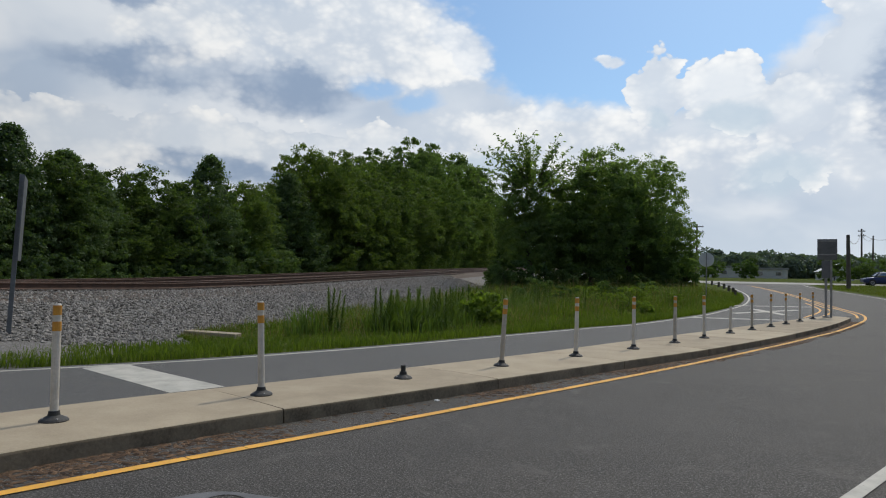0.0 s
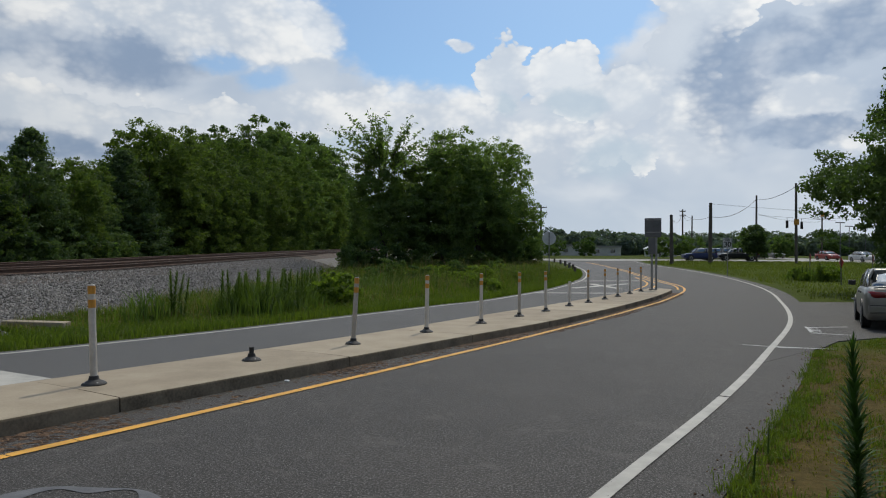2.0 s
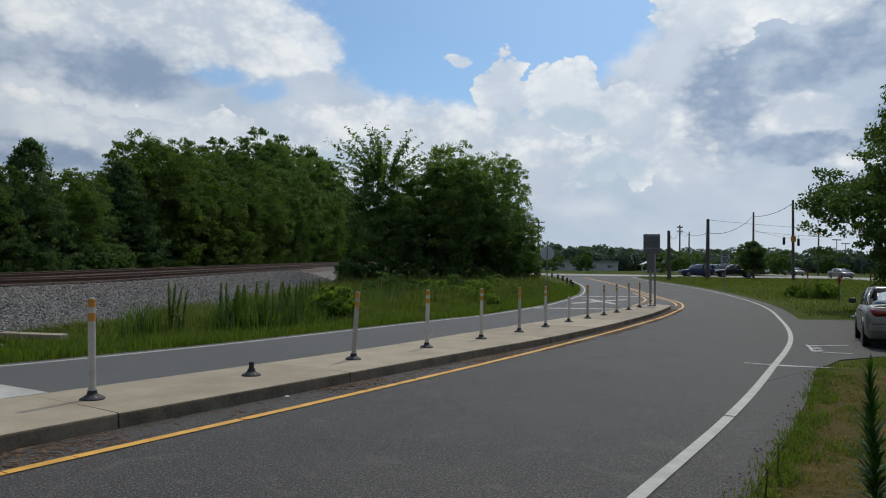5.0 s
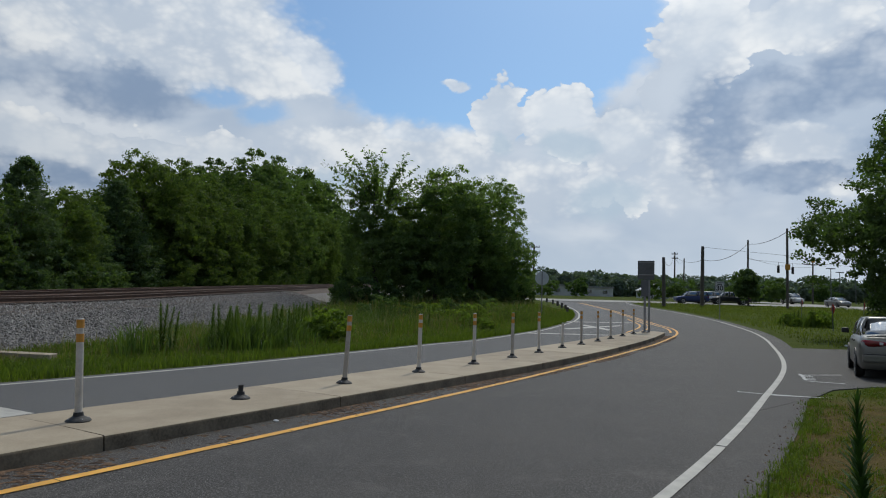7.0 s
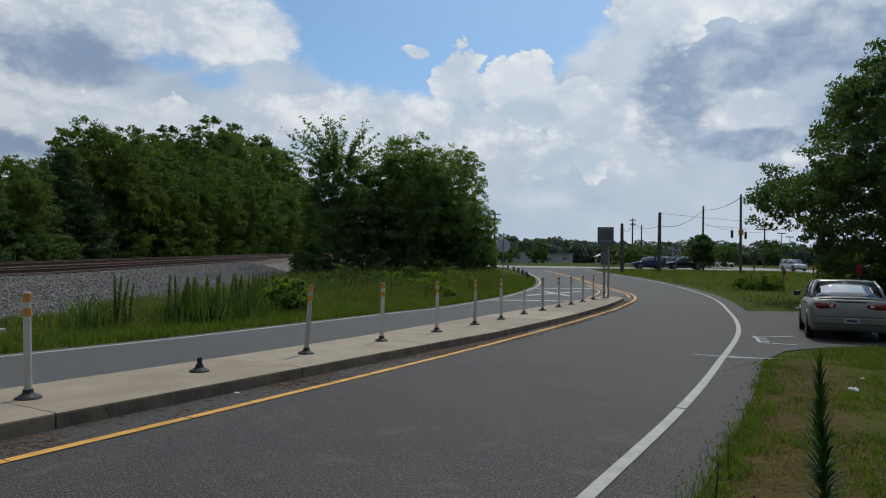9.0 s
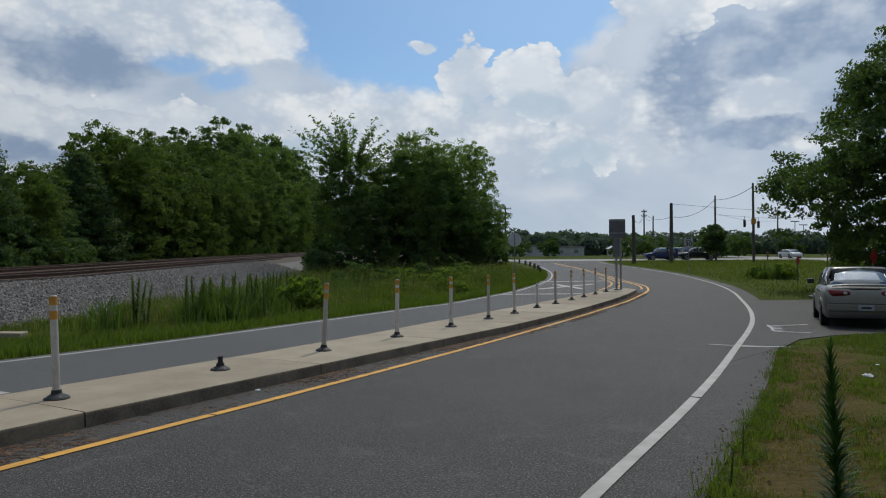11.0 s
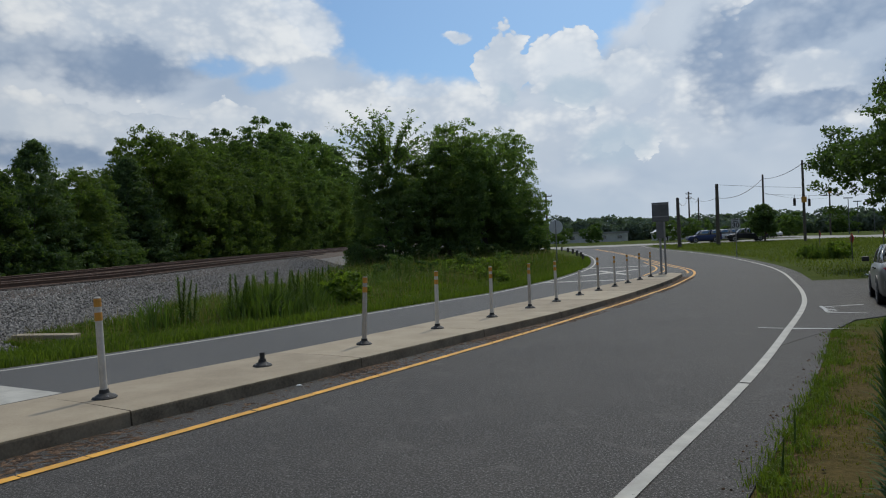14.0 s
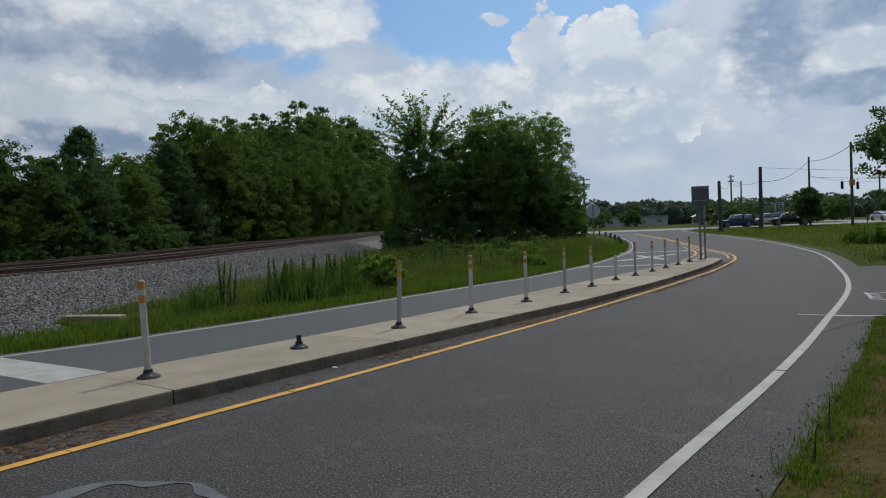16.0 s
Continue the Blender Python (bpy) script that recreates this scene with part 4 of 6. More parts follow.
# ---- far woods along the skyline ----
def far_woods():
    rng = np.random.default_rng(41)
    cs, ns = [], []
    for x0, x1, y0, height, every in ((-70, 190, 165, 4.2, 2.2), (-60, 260, 215, 6.5, 3.2), (-20, 420, 330, 11.5, 5.0)):
        x = x0
        while x < x1:
            r = every * rng.uniform(0.8, 1.7)
            h = height * rng.uniform(0.7, 1.2)
            y = y0 + rng.normal() * 5 + 0.06 * abs(x)
            k = 700
            d = rng.normal(size=(k, 3))
            d /= np.linalg.norm(d, axis=1)[:, None]
            d[:, 1] = -np.abs(d[:, 1])
            base = float(rise(y))
            cs.append(np.array([x, y, base + h * 0.5]) + d * np.array([r, r, h * 0.52]) * (0.75 + 0.3 * rng.random((k, 1))))
            ns.append(d)
            x += r * rng.uniform(0.7, 1.3)
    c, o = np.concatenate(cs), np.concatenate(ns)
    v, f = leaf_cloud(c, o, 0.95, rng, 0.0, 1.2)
    tagged(new("far_woods", fast_mesh("far_woods", v, f, FAR_LEAF)), "dark green woods along the horizon, haze tinted into their leaves", "trees", kind="stuff")


# distance haze is painted into this leaf colour: paler and greyer than near leaves
FAR_LEAF = leaf_material("haze_tinted_leaf", (0.10, 0.135, 0.11), (0.16, 0.20, 0.16), 0.2, 0.0)
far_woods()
far_tree = tree("young_tree", "small dense dark green tree beside the far road", 5.0, 0.1, round_shape(1.7, 1.7, 2.4, 2.5, 0.4, 6, 2), 110, 70, 0.42, 0.17, LEAF_DARK, 42, limbs=6)
plant_tree(far_tree, [(42.0, 92, 0, 1.12)], [])
plant_tree(bush, [(33.5, 106, 0, 1.5), (38.6, 107, 70, 1.4), (46.0, 110, 130, 0.9), (48.5, 111, 10, 1.0), (51, 112, 220, 0.9), (53, 115, 70, 1.0), (43, 108, 300, 0.9), (55, 112, 200, 1.4), (16.5, 118, 90, 1.6), (20, 122, 20, 1.3), (26, 125, 200, 1.4), (10, 120, 160, 1.6), (13, 130, 160, 2.0), (62, 140, 30, 1.6), (68, 138, 60, 1.7), (74, 130, 100, 1.7), (80, 118, 60, 2.0)], bush_used)


# ---- grass, weeds ----
def blades(name, xy, height, width, mat, label, seed, lean=0.35):
    """Grass: each blade two tapering quads, bent over."""
    rng = np.random.default_rng(seed)
    n = len(xy)
    a = rng.random(n) * 6.283
    side = np.stack([np.cos(a), np.sin(a), np.zeros(n)], 1)
    b = rng.random(n) * 6.283
    way = np.stack([np.cos(b), np.sin(b), np.zeros(n)], 1) * (lean * rng.random(n))[:, None]
    base = np.stack([xy[:, 0], xy[:, 1], rise(xy[:, 1]) - 0.018], 1)
    h, w = height[:, None], (width * (0.7 + 0.6 * rng.random(n)))[:, None]
    up = np.array([0, 0, 1.0])
    mid = base + (up * 0.6 + way * 0.35) * h
    tip = base + (up * (1 - 0.3 * lean) + way) * h
    v = np.stack([base - side * w, base + side * w, mid + side * w * 0.8, mid - side * w * 0.8, tip + side * w * 0.15, tip - side * w * 0.15], 1).reshape(-1, 3)
    k = 6 * np.arange(n)[:, None]
    f = np.concatenate([k + np.array([0, 1, 2, 3]), k + np.array([3, 2, 4, 5])], 0)
    return tagged(new(name, fast_mesh(name, v, f, mat)), label, "grass", kind="stuff")


def lumpy(xy, scale, seed=0.0):
    """Smooth noise between 0 and 1 at plan points."""
    return np.array([0.5 + 0.5 * noise.noise(Vector((x * scale + seed, y * scale - seed, seed))) for x, y in xy])


def between(a, b, n, seed, power=1.0, grow=1.0):
    """Random points in the strip from line a to line b; more near the start when power > 1."""
    rng = np.random.default_rng(seed)
    i = rng.random(n) ** grow * (len(a) - 1)
    k = np.arange(len(a))
    pa = np.stack([np.interp(i, k, a[:, 0]), np.interp(i, k, a[:, 1])], 1)
    pb = np.stack([np.interp(i, k, b[:, 0]), np.interp(i, k, b[:, 1])], 1)
    return pa + (pb - pa) * (rng.random(n) ** power)[:, None]


def foot_of_ballast(ys):
    return np.array([edge_point(y, -4.9 + 0.5 * math.sin(y * 0.9)) for y in ys])


def plant_grass():
    rng = np.random.default_rng(61)
    edge = shifted(WHITE_LEFT, -0.36)
    edge = edge[(edge[:, 1] > 5) & (edge[:, 1] < 60)]
    edge = even(edge, 300)
    # verge strip along the far lane
    out = shifted(edge, -2.2)
    xy = between(edge, out, 52000, 62, 1.1, 1.5)
    xy = xy[rng.random(len(xy)) < 0.25 + 1.1 * lumpy(xy, 0.9, 2.4)]
    blades("verge_grass", xy, 0.10 + 0.17 * rng.random(len(xy)), 0.008, BLADE, "short bright green roadside grass", 63, 0.6)
    # meadow up to the ballast and round the trees
    lo = edge[(edge[:, 1] > 12.5)]
    a = even(shifted(lo, -0.7), 300)
    foot = foot_of_ballast(np.linspace(14.5, 62, 300))
    xy = between(a, foot, 60000, 64, 1.1, 1.4)
    dens = lumpy(xy, 0.5, 3.1)
    away = np.linalg.norm(xy[:, None, :] - a[None, ::6, :], axis=2).min(1)
    keep = (rng.random(len(xy)) < 0.35 + 0.9 * dens)
    h = (0.10 + np.interp(xy[:, 1], (14, 20, 30, 45), (0.08, 0.42, 0.6, 0.95)) * np.clip(away / 2.5, 0.1, 1)) * (0.5 + 0.9 * dens) * (0.6 + 0.7 * rng.random(len(xy)))
    blades("meadow_grass", xy[keep], h[keep], 0.012, BLADE, "rank green grass between road and railway", 65, 0.95)
    dry = rng.random(len(xy)) < 0.1 + 0.3 * np.clip(lumpy(xy, 0.35, 8.8) - 0.45, 0, 1)
    blades("dry_grass", xy[dry], h[dry] * 1.25, 0.008, BLADE_DRY, "straw-coloured dry grass stems in the meadow", 66, 0.4)
    # shoulder on this side of the road: tufts along the asphalt, a thin carpet, then lusher grass
    def shoulder(n, seed, per, spread, want_at, want, tall, low):
        r = np.random.default_rng(seed)
        c = np.stack([0.3 + 16 * r.random(n) ** 1.25, 2.2 + 13.0 * r.random(n) ** 1.1], 1)
        edge_x = np.interp(c[:, 1], WHITE_RIGHT[:, 1], WHITE_RIGHT[:, 0])
        off = (c[:, 0] - edge_x) * 0.84 - 0.62
        drive = np.interp(c[:, 0], (6.3, 7.1, 8.9, 10.7, 16.5), (11.6, 12.6, 13.85, 14.35, 15.2))
        patch = lumpy(c, 0.55, 7.7) * 0.45 + lumpy(c, 1.9, 1.3) * 0.35 + lumpy(c, 5.0, 4.2) * 0.2
        keep = (off > 0.02) & (c[:, 1] < drive) & (np.hypot(c[:, 0], c[:, 1]) > 1.2)
        keep &= r.random(n) < np.interp(off, want_at, want) * np.clip(5.0 * (patch - 0.36), 0.1, 1.0)
        c, off, patch = c[keep], off[keep], patch[keep]
        d = r.normal(size=(len(c), per, 2)) * (spread * (0.6 + 0.8 * r.random(len(c))))[:, None, None]
        h = (low + (tall - low) * r.random((len(c), per)) ** 1.5) * (0.6 + 0.8 * patch)[:, None]
        return (c[:, None, :] + d).reshape(-1, 2), h.ravel()

    xy, h = shoulder(34000, 101, 22, 0.05, (0, 0.04, 0.2, 0.36, 1.0, 1.7, 5.0), (0.8, 0.8, 0.5, 0.1, 0.14, 0.55, 0.75), 0.12, 0.025)
    blades("shoulder_grass", xy, h, 0.0042, BLADE, "tufts of green grass on the sandy shoulder", 68, 0.9)
    xy, h = shoulder(42000, 102, 9, 0.09, (0, 0.3, 0.6, 1.1, 1.6, 6.0), (0.3, 0.4, 0.42, 0.7, 1.0, 1.0), 0.055, 0.016)
    blades("shoulder_grass", xy, h, 0.0042, BLADE_SHORT, "thin yellowish grass on the sandy shoulder", 71, 1.1)
    xy, h = shoulder(5000, 103, 4, 0.05, (0, 0.3, 6.0), (0.3, 0.5, 0.5), 0.08, 0.03)
    blades("dry_grass", xy, h, 0.0028, BLADE_DRY, "dry grass stems on the sandy shoulder", 69, 1.0)
    # field between the road and the far street
    xs, ys = 15 + 75 * rng.random(90000), 27 + 70 * rng.random(90000) ** 0.8
    right = np.interp(ys, WHITE_RIGHT[:, 1], WHITE_RIGHT[:, 0]) + 1.3
    ok = (xs > right) & (xs < 55) & (ys < 92)
    xy = np.stack([xs, ys], 1)[ok]
    h = (0.10 + 0.3 * np.clip(lumpy(xy, 0.14, 9.0) - 0.3, 0, 1)) * (0.6 + 0.8 * rng.random(len(xy)))
    blades("field_grass", xy, h, 0.022, BLADE_FIELD, "uneven green field grass", 70, 0.5)


BLADE_SHORT = leaf_material("shoulder_blade", (0.085, 0.088, 0.014), (0.17, 0.155, 0.03), 0.45, 0.0)
BLADE_FIELD = leaf_material("field_blade", (0.065, 0.085, 0.022), (0.135, 0.15, 0.045), 0.55, 0.0)
plant_grass()


def stalk_weed(height, leaves, leaf_len, seed, name="weed", label="tall green weed stalk with narrow leaves", mat=None, wide=0.05):
    """One upright stalk with narrow leaves all round it, longest below."""
    rng = np.random.default_rng(seed)
    t = new(name)
    tagged(t, label, "weed")
    bm = bmesh.new()
    bend = rng.normal(size=2) * 0.03 * height
    pts = [(bend[0] * f * f, bend[1] * f * f, height * f - 0.04 * (1 - f)) for f in (0, 0.35, 0.7, 1.0)]
    tube(bm, pts, [0.009, 0.008, 0.006, 0.002], 6)
    part("stalk", bm, WEED, t)
    v, f = [], []
    for k in range(leaves):
        u = (k + rng.random()) / leaves
        z = height * (0.05 + 0.95 * u)
        a = k * 2.4 + rng.normal() * 0.3
        ln = leaf_len * (1.0 - 0.55 * u ** 1.6) * rng.uniform(0.7, 1.2)
        d = np.array([math.cos(a), math.sin(a), 0])
        s = np.array([-math.sin(a), math.cos(a), 0]) * wide * ln
        p = np.array([bend[0] * u * u, bend[1] * u * u, z])
        climb = radians(38 + 34 * u + rng.normal() * 9)
        sag = radians(rng.uniform(10, 34) * (1.15 - u))
        i = len(v)
        v += [p - s * 0.5, p + s * 0.5]
        for w in (1.0, 0.75, 0.12):
            p = p + (d * math.cos(climb) + np.array([0, 0, math.sin(climb)])) * ln / 3
            climb -= sag
            v += [p - s * w, p + s * w]
        f += [(i, i + 1, i + 3, i + 2), (i + 2, i + 3, i + 5, i + 4), (i + 4, i + 5, i + 7, i + 6)]
    part("leaves", fast_mesh("leaves", np.array(v), np.array(f), mat or WEED), WEED, t)
    return t


big_weed = stalk_weed(1.12, 320, 0.2, 71, "horseweed", "tall dark green horseweed with dense narrow leaves on the shoulder", WEED_DARK, 0.06)
big_weed.matrix_basis = pose(2.28, 3.64, -0.035, 2, -3, 0)
slim = stalk_weed(0.3, 22, 0.06, 72, "weed", "slim weed at the road's edge")
slim.matrix_basis = pose(2.62, 5.42, -0.035, 0, 4, 0)
copy_thing(slim, pose(2.2, 4.75, -0.035, 5, -8, 60))
meadow_weed = stalk_weed(1.3, 190, 0.24, 73, wide=0.06)


def plant_weeds():
    rng = random.Random(74)
    spots = []
    for cx, cy, rx, ry, n in ((-5.1, 19.0, 0.75, 1.3, 46), (-4.4, 20.6, 0.5, 1.2, 22), (-4.4, 27.5, 1.0, 2.6, 46), (-2.6, 31.5, 1.2, 2.2, 22), (-6.6, 17.3, 0.25, 0.5, 4), (0.2, 36, 2.4, 3.5, 16), (3.5, 42.5, 1.8, 2.5, 12), (24.2, 44.5, 1.1, 0.9, 12)):
        for _ in range(n):
            spots.append((cx + rng.gauss(0, 0.55) * rx, cy + rng.gauss(0, 0.55) * ry, rng.uniform(0.45, 1.0)))
    meadow_weed.scale = (spots[0][2],) * 3
    meadow_weed.matrix_basis = pose(spots[0][0], spots[0][1], float(rise(spots[0][1])) - 0.05) @ Matrix.Scale(spots[0][2], 4)
    tagged(meadow_weed, group="weeds in the meadow")
    for x, y, s in spots[1:]:
        ob = copy_thing(meadow_weed, pose(x, y, float(rise(y)) - 0.05, rng.uniform(-6, 6), rng.uniform(-6, 6), rng.uniform(0, 360)))
        ob.scale = (s, s, s)


plant_weeds()


def plant_reeds():
    """Tall rank grass that stands in clumps among the weeds."""
    rng = np.random.default_rng(75)
    xy, h = [], []
    for cx, cy, rx, ry, n in ((-5.1, 19.0, 0.7, 1.2, 1900), (-4.4, 20.8, 0.6, 1.3, 1200), (-4.4, 27.5, 1.1, 2.4, 2200), (-2.6, 31.0, 1.2, 2.4, 1300), (0.2, 36, 2.2, 3.0, 1500), (-6.9, 16.2, 0.5, 0.8, 160), (3.0, 42, 2.0, 3.0, 1500), (5.5, 47, 1.6, 3.0, 1200), (24.2, 44.5, 1.3, 1.1, 500)):
        d = rng.normal(size=(n, 2)) * 0.5
        xy.append(np.array([cx, cy]) + d * np.array([rx, ry]) * 1.3)
        h.append((1.15 - 0.45 * np.linalg.norm(d, axis=1)) * (0.6 + 0.5 * rng.random(n)))
    xy, h = np.concatenate(xy), np.clip(np.concatenate(h), 0.2, 1.3)
    blades("tall_grass", xy, h, 0.014, WEED, "clumps of tall rank green grass", 76, 0.6)


plant_reeds()
leafy = tree("weed_clump", "bright green leafy weeds standing in the meadow", 0.9, 0.012, lobed_shape(0.55, 0.55, 0.42, 0.45, 9, 33), 90, 26, 0.1, 0.06, LEAF_WEED, 34, limbs=6, bare_to=0.1)
tagged(leafy, category="weeds", group="leafy weeds in the meadow")
patch_rng = random.Random(35)
plant_tree(leafy, [(cx + patch_rng.uniform(-rx, rx), cy + patch_rng.uniform(-ry, ry), patch_rng.uniform(0, 360), patch_rng.uniform(0.6, 1.3)) for cx, cy, rx, ry, n in ((0.4, 37, 2.2, 4.5, 34), (2.6, 43, 2.0, 3.0, 16), (-3.4, 25, 1.0, 3.0, 4), (24.2, 44.5, 1.3, 1.0, 8)) for _ in range(n)], [])
plant_tree(bush, [(-3.2, 33.5, 40, 0.42), (-1.2, 35, 140, 0.5), (1.0, 38.5, 20, 0.5), (2.5, 41, 260, 0.45), (3.6, 43.5, 330, 0.5), (-2.8, 39, 110, 0.6)], bush_used)


# ---- vehicles ----
def car_paint(name, colour, rough=0.35, metal=0.35):
    return two_scale(name, tuple(0.85 * c for c in colour), colour, 2.0, 80.0, rough, metal, bump=0.0)


def glass_material():
    mat, g, shader, place = material("car_glass", 0.06, spec=0.8)
    shader.inputs["Base Color"].default_value = (0.02, 0.024, 0.025, 1)
    shader.inputs["IOR"].default_value = 2.3
    dust = g.noise(place, 6.0, 4.0, 0.6)
    g.wire(g.smooth(dust, 0.4, 0.75, 0.05, 0.16), shader.inputs["Roughness"])
    return mat


CAR_GLASS = glass_material()
TYRE = two_scale("tyre_rubber", (0.012, 0.012, 0.012), (0.03, 0.03, 0.03), 6.0, 60.0, 0.8)
RIM = two_scale("wheel_alloy", (0.25, 0.25, 0.25), (0.42, 0.42, 0.42), 9.0, 60.0, 0.4, 0.7)
TAIL_RED = two_scale("red_lamp_lens", (0.12, 0.006, 0.008), (0.22, 0.012, 0.013), 7.0, 60.0, 0.15, bump=0.0)
CLEAR_LENS = two_scale("clear_lamp_lens", (0.55, 0.55, 0.55), (0.75, 0.75, 0.75), 9.0, 60.0, 0.1, bump=0.0)
TRIM = two_scale("black_trim", (0.012, 0.012, 0.013), (0.03, 0.03, 0.03), 7.0, 60.0, 0.5)
PLATE = two_scale("pale_plate", (0.24, 0.26, 0.28), (0.36, 0.38, 0.39), 12.0, 60.0, 0.5)
SILVER = car_paint("silver_paint", (0.235, 0.228, 0.205), 0.3, 0.5)
BLUE_PAINT = car_paint("blue_paint", (0.03, 0.045, 0.12))
BLACK_PAINT = car_paint("black_paint", (0.018, 0.02, 0.024))
WHITE_PAINT = car_paint("white_car_paint", (0.62, 0.62, 0.61), 0.35, 0.0)
RED_PAINT = car_paint("red_car_paint", (0.32, 0.05, 0.04), 0.35, 0.0)


def loft(bm, stations):
    """Closed skin through rings of points, one ring a station."""
    rings = [[bm.verts.new(p) for p in ring] for ring in stations]
    n = len(rings[0])
    for a, b in zip(rings, rings[1:]):
        for k in range(n):
            bm.faces.new((a[k], a[(k + 1) % n], b[(k + 1) % n], b[k]))
    bm.faces.new(rings[0][::-1])
    bm.faces.new(rings[-1])
    bmesh.ops.recalc_face_normals(bm, faces=bm.faces)
    return bm


def panel(name, corners, mat, parent, thick=0.012, label="", cols=4):
    """A gently bowed pane between four corners (a, b along the foot; c, d back along the head)."""
    a, b, c, d = (Vector(p) for p in corners)
    out = (b - a).cross(d - a).normalized()
    bm = bmesh.new()
    top, low = [], []
    for j in range(4):
        v = j / 3
        for i in range(cols + 1):
            u = i / cols
            p = (a.lerp(b, u)).lerp(d.lerp(c, u), v)
            bow = out * (0.035 * (1 - (2 * u - 1) ** 2) + 0.012 * (1 - (2 * v - 1) ** 2))
            top.append(bm.verts.new(p + bow))
            low.append(bm.verts.new(p + bow - out * thick))
    w = cols + 1
    for j in range(3):
        for i in range(cols):
            k = j * w + i
            bm.faces.new((top[k], top[k + 1], top[k + w + 1], top[k + w]))
            bm.faces.new((low[k + w], low[k + w + 1], low[k + 1], low[k]))
    ring = [i for i in range(w)] + [j * w + cols for j in range(1, 4)] + [3 * w + i for i in range(cols - 1, -1, -1)] + [j * w for j in range(2, 0, -1)]
    for p, q in zip(ring, ring[1:] + ring[:1]):
        bm.faces.new((top[q], top[p], low[p], low[q]))
    bmesh.ops.recalc_face_normals(bm, faces=bm.faces)
    return part(name, bm, mat, parent, label, smooth=True)


# shapes: (x along the car from tail to nose, foot, waist height, half width); cabin: foot and head of the glass
SEDAN = dict(length=4.4, width=1.70, body=[(-2.18, 0.36, 0.66, 0.66), (-2.15, 0.24, 0.86, 0.77), (-2.02, 0.22, 0.965, 0.825), (-1.55, 0.2, 0.985, 0.845), (-0.9, 0.18, 0.97, 0.85), (0.2, 0.17, 0.945, 0.85), (1.0, 0.18, 0.925, 0.84), (1.55, 0.2, 0.85, 0.82), (2.0, 0.22, 0.74, 0.76), (2.17, 0.28, 0.62, 0.66), (2.2, 0.36, 0.52, 0.58)],
             cabin=(-1.62, -0.98, 0.28, 1.12), roof=1.39, belt=0.95, axles=(-1.28, 1.18), wheel=0.3)
SUV = dict(length=4.6, width=1.82, body=[(-2.25, 0.45, 0.9, 0.78), (-2.22, 0.35, 1.02, 0.86), (-2.05, 0.32, 1.07, 0.9), (-1.0, 0.3, 1.07, 0.91), (0.3, 0.3, 1.05, 0.91), (1.1, 0.3, 1.03, 0.9), (1.8, 0.33, 0.96, 0.87), (2.15, 0.38, 0.85, 0.8), (2.28, 0.45, 0.7, 0.7)],
           cabin=(-2.2, -1.95, 0.45, 1.15), roof=1.72, belt=1.06, axles=(-1.35, 1.35), wheel=0.35)
PICKUP = dict(length=5.4, width=1.9, body=[(-2.65, 0.5, 1.0, 0.86), (-2.62, 0.42, 1.05, 0.92), (-1.5, 0.4, 1.06, 0.94), (-0.3, 0.38, 1.07, 0.94), (0.8, 0.38, 1.07, 0.94), (1.5, 0.38, 1.05, 0.93), (2.2, 0.42, 0.98, 0.9), (2.6, 0.5, 0.85, 0.84), (2.66, 0.55, 0.7, 0.78)],
              cabin=(-0.55, -0.35, 0.75, 1.35), roof=1.78, belt=1.07, axles=(-1.6, 1.7), wheel=0.38)


def wheel(parent, x, y, r):
    side = 1 if y > 0 else -1
    w = 0.19
    bm = bmesh.new()
    turned(bm, [(r * 0.62, -w / 2), (r * 0.92, -w / 2), (r, -w * 0.32), (r, w * 0.32), (r * 0.92, w / 2), (r * 0.62, w / 2)], 28)
    hub = part("wheel", bm, TYRE, parent, "black tyre on alloy wheel")
    hub.matrix_basis = pose(x, y, r, -90 * side, 0, 0)
    bm = bmesh.new()
    turned(bm, [(r * 0.3, w * 0.36), (r * 0.64, w * 0.5), (r * 0.66, w * 0.54), (r * 0.58, w * 0.53), (r * 0.2, w * 0.47), (r * 0.06, w * 0.52)], 20)
    part("rim", bm, RIM, hub)


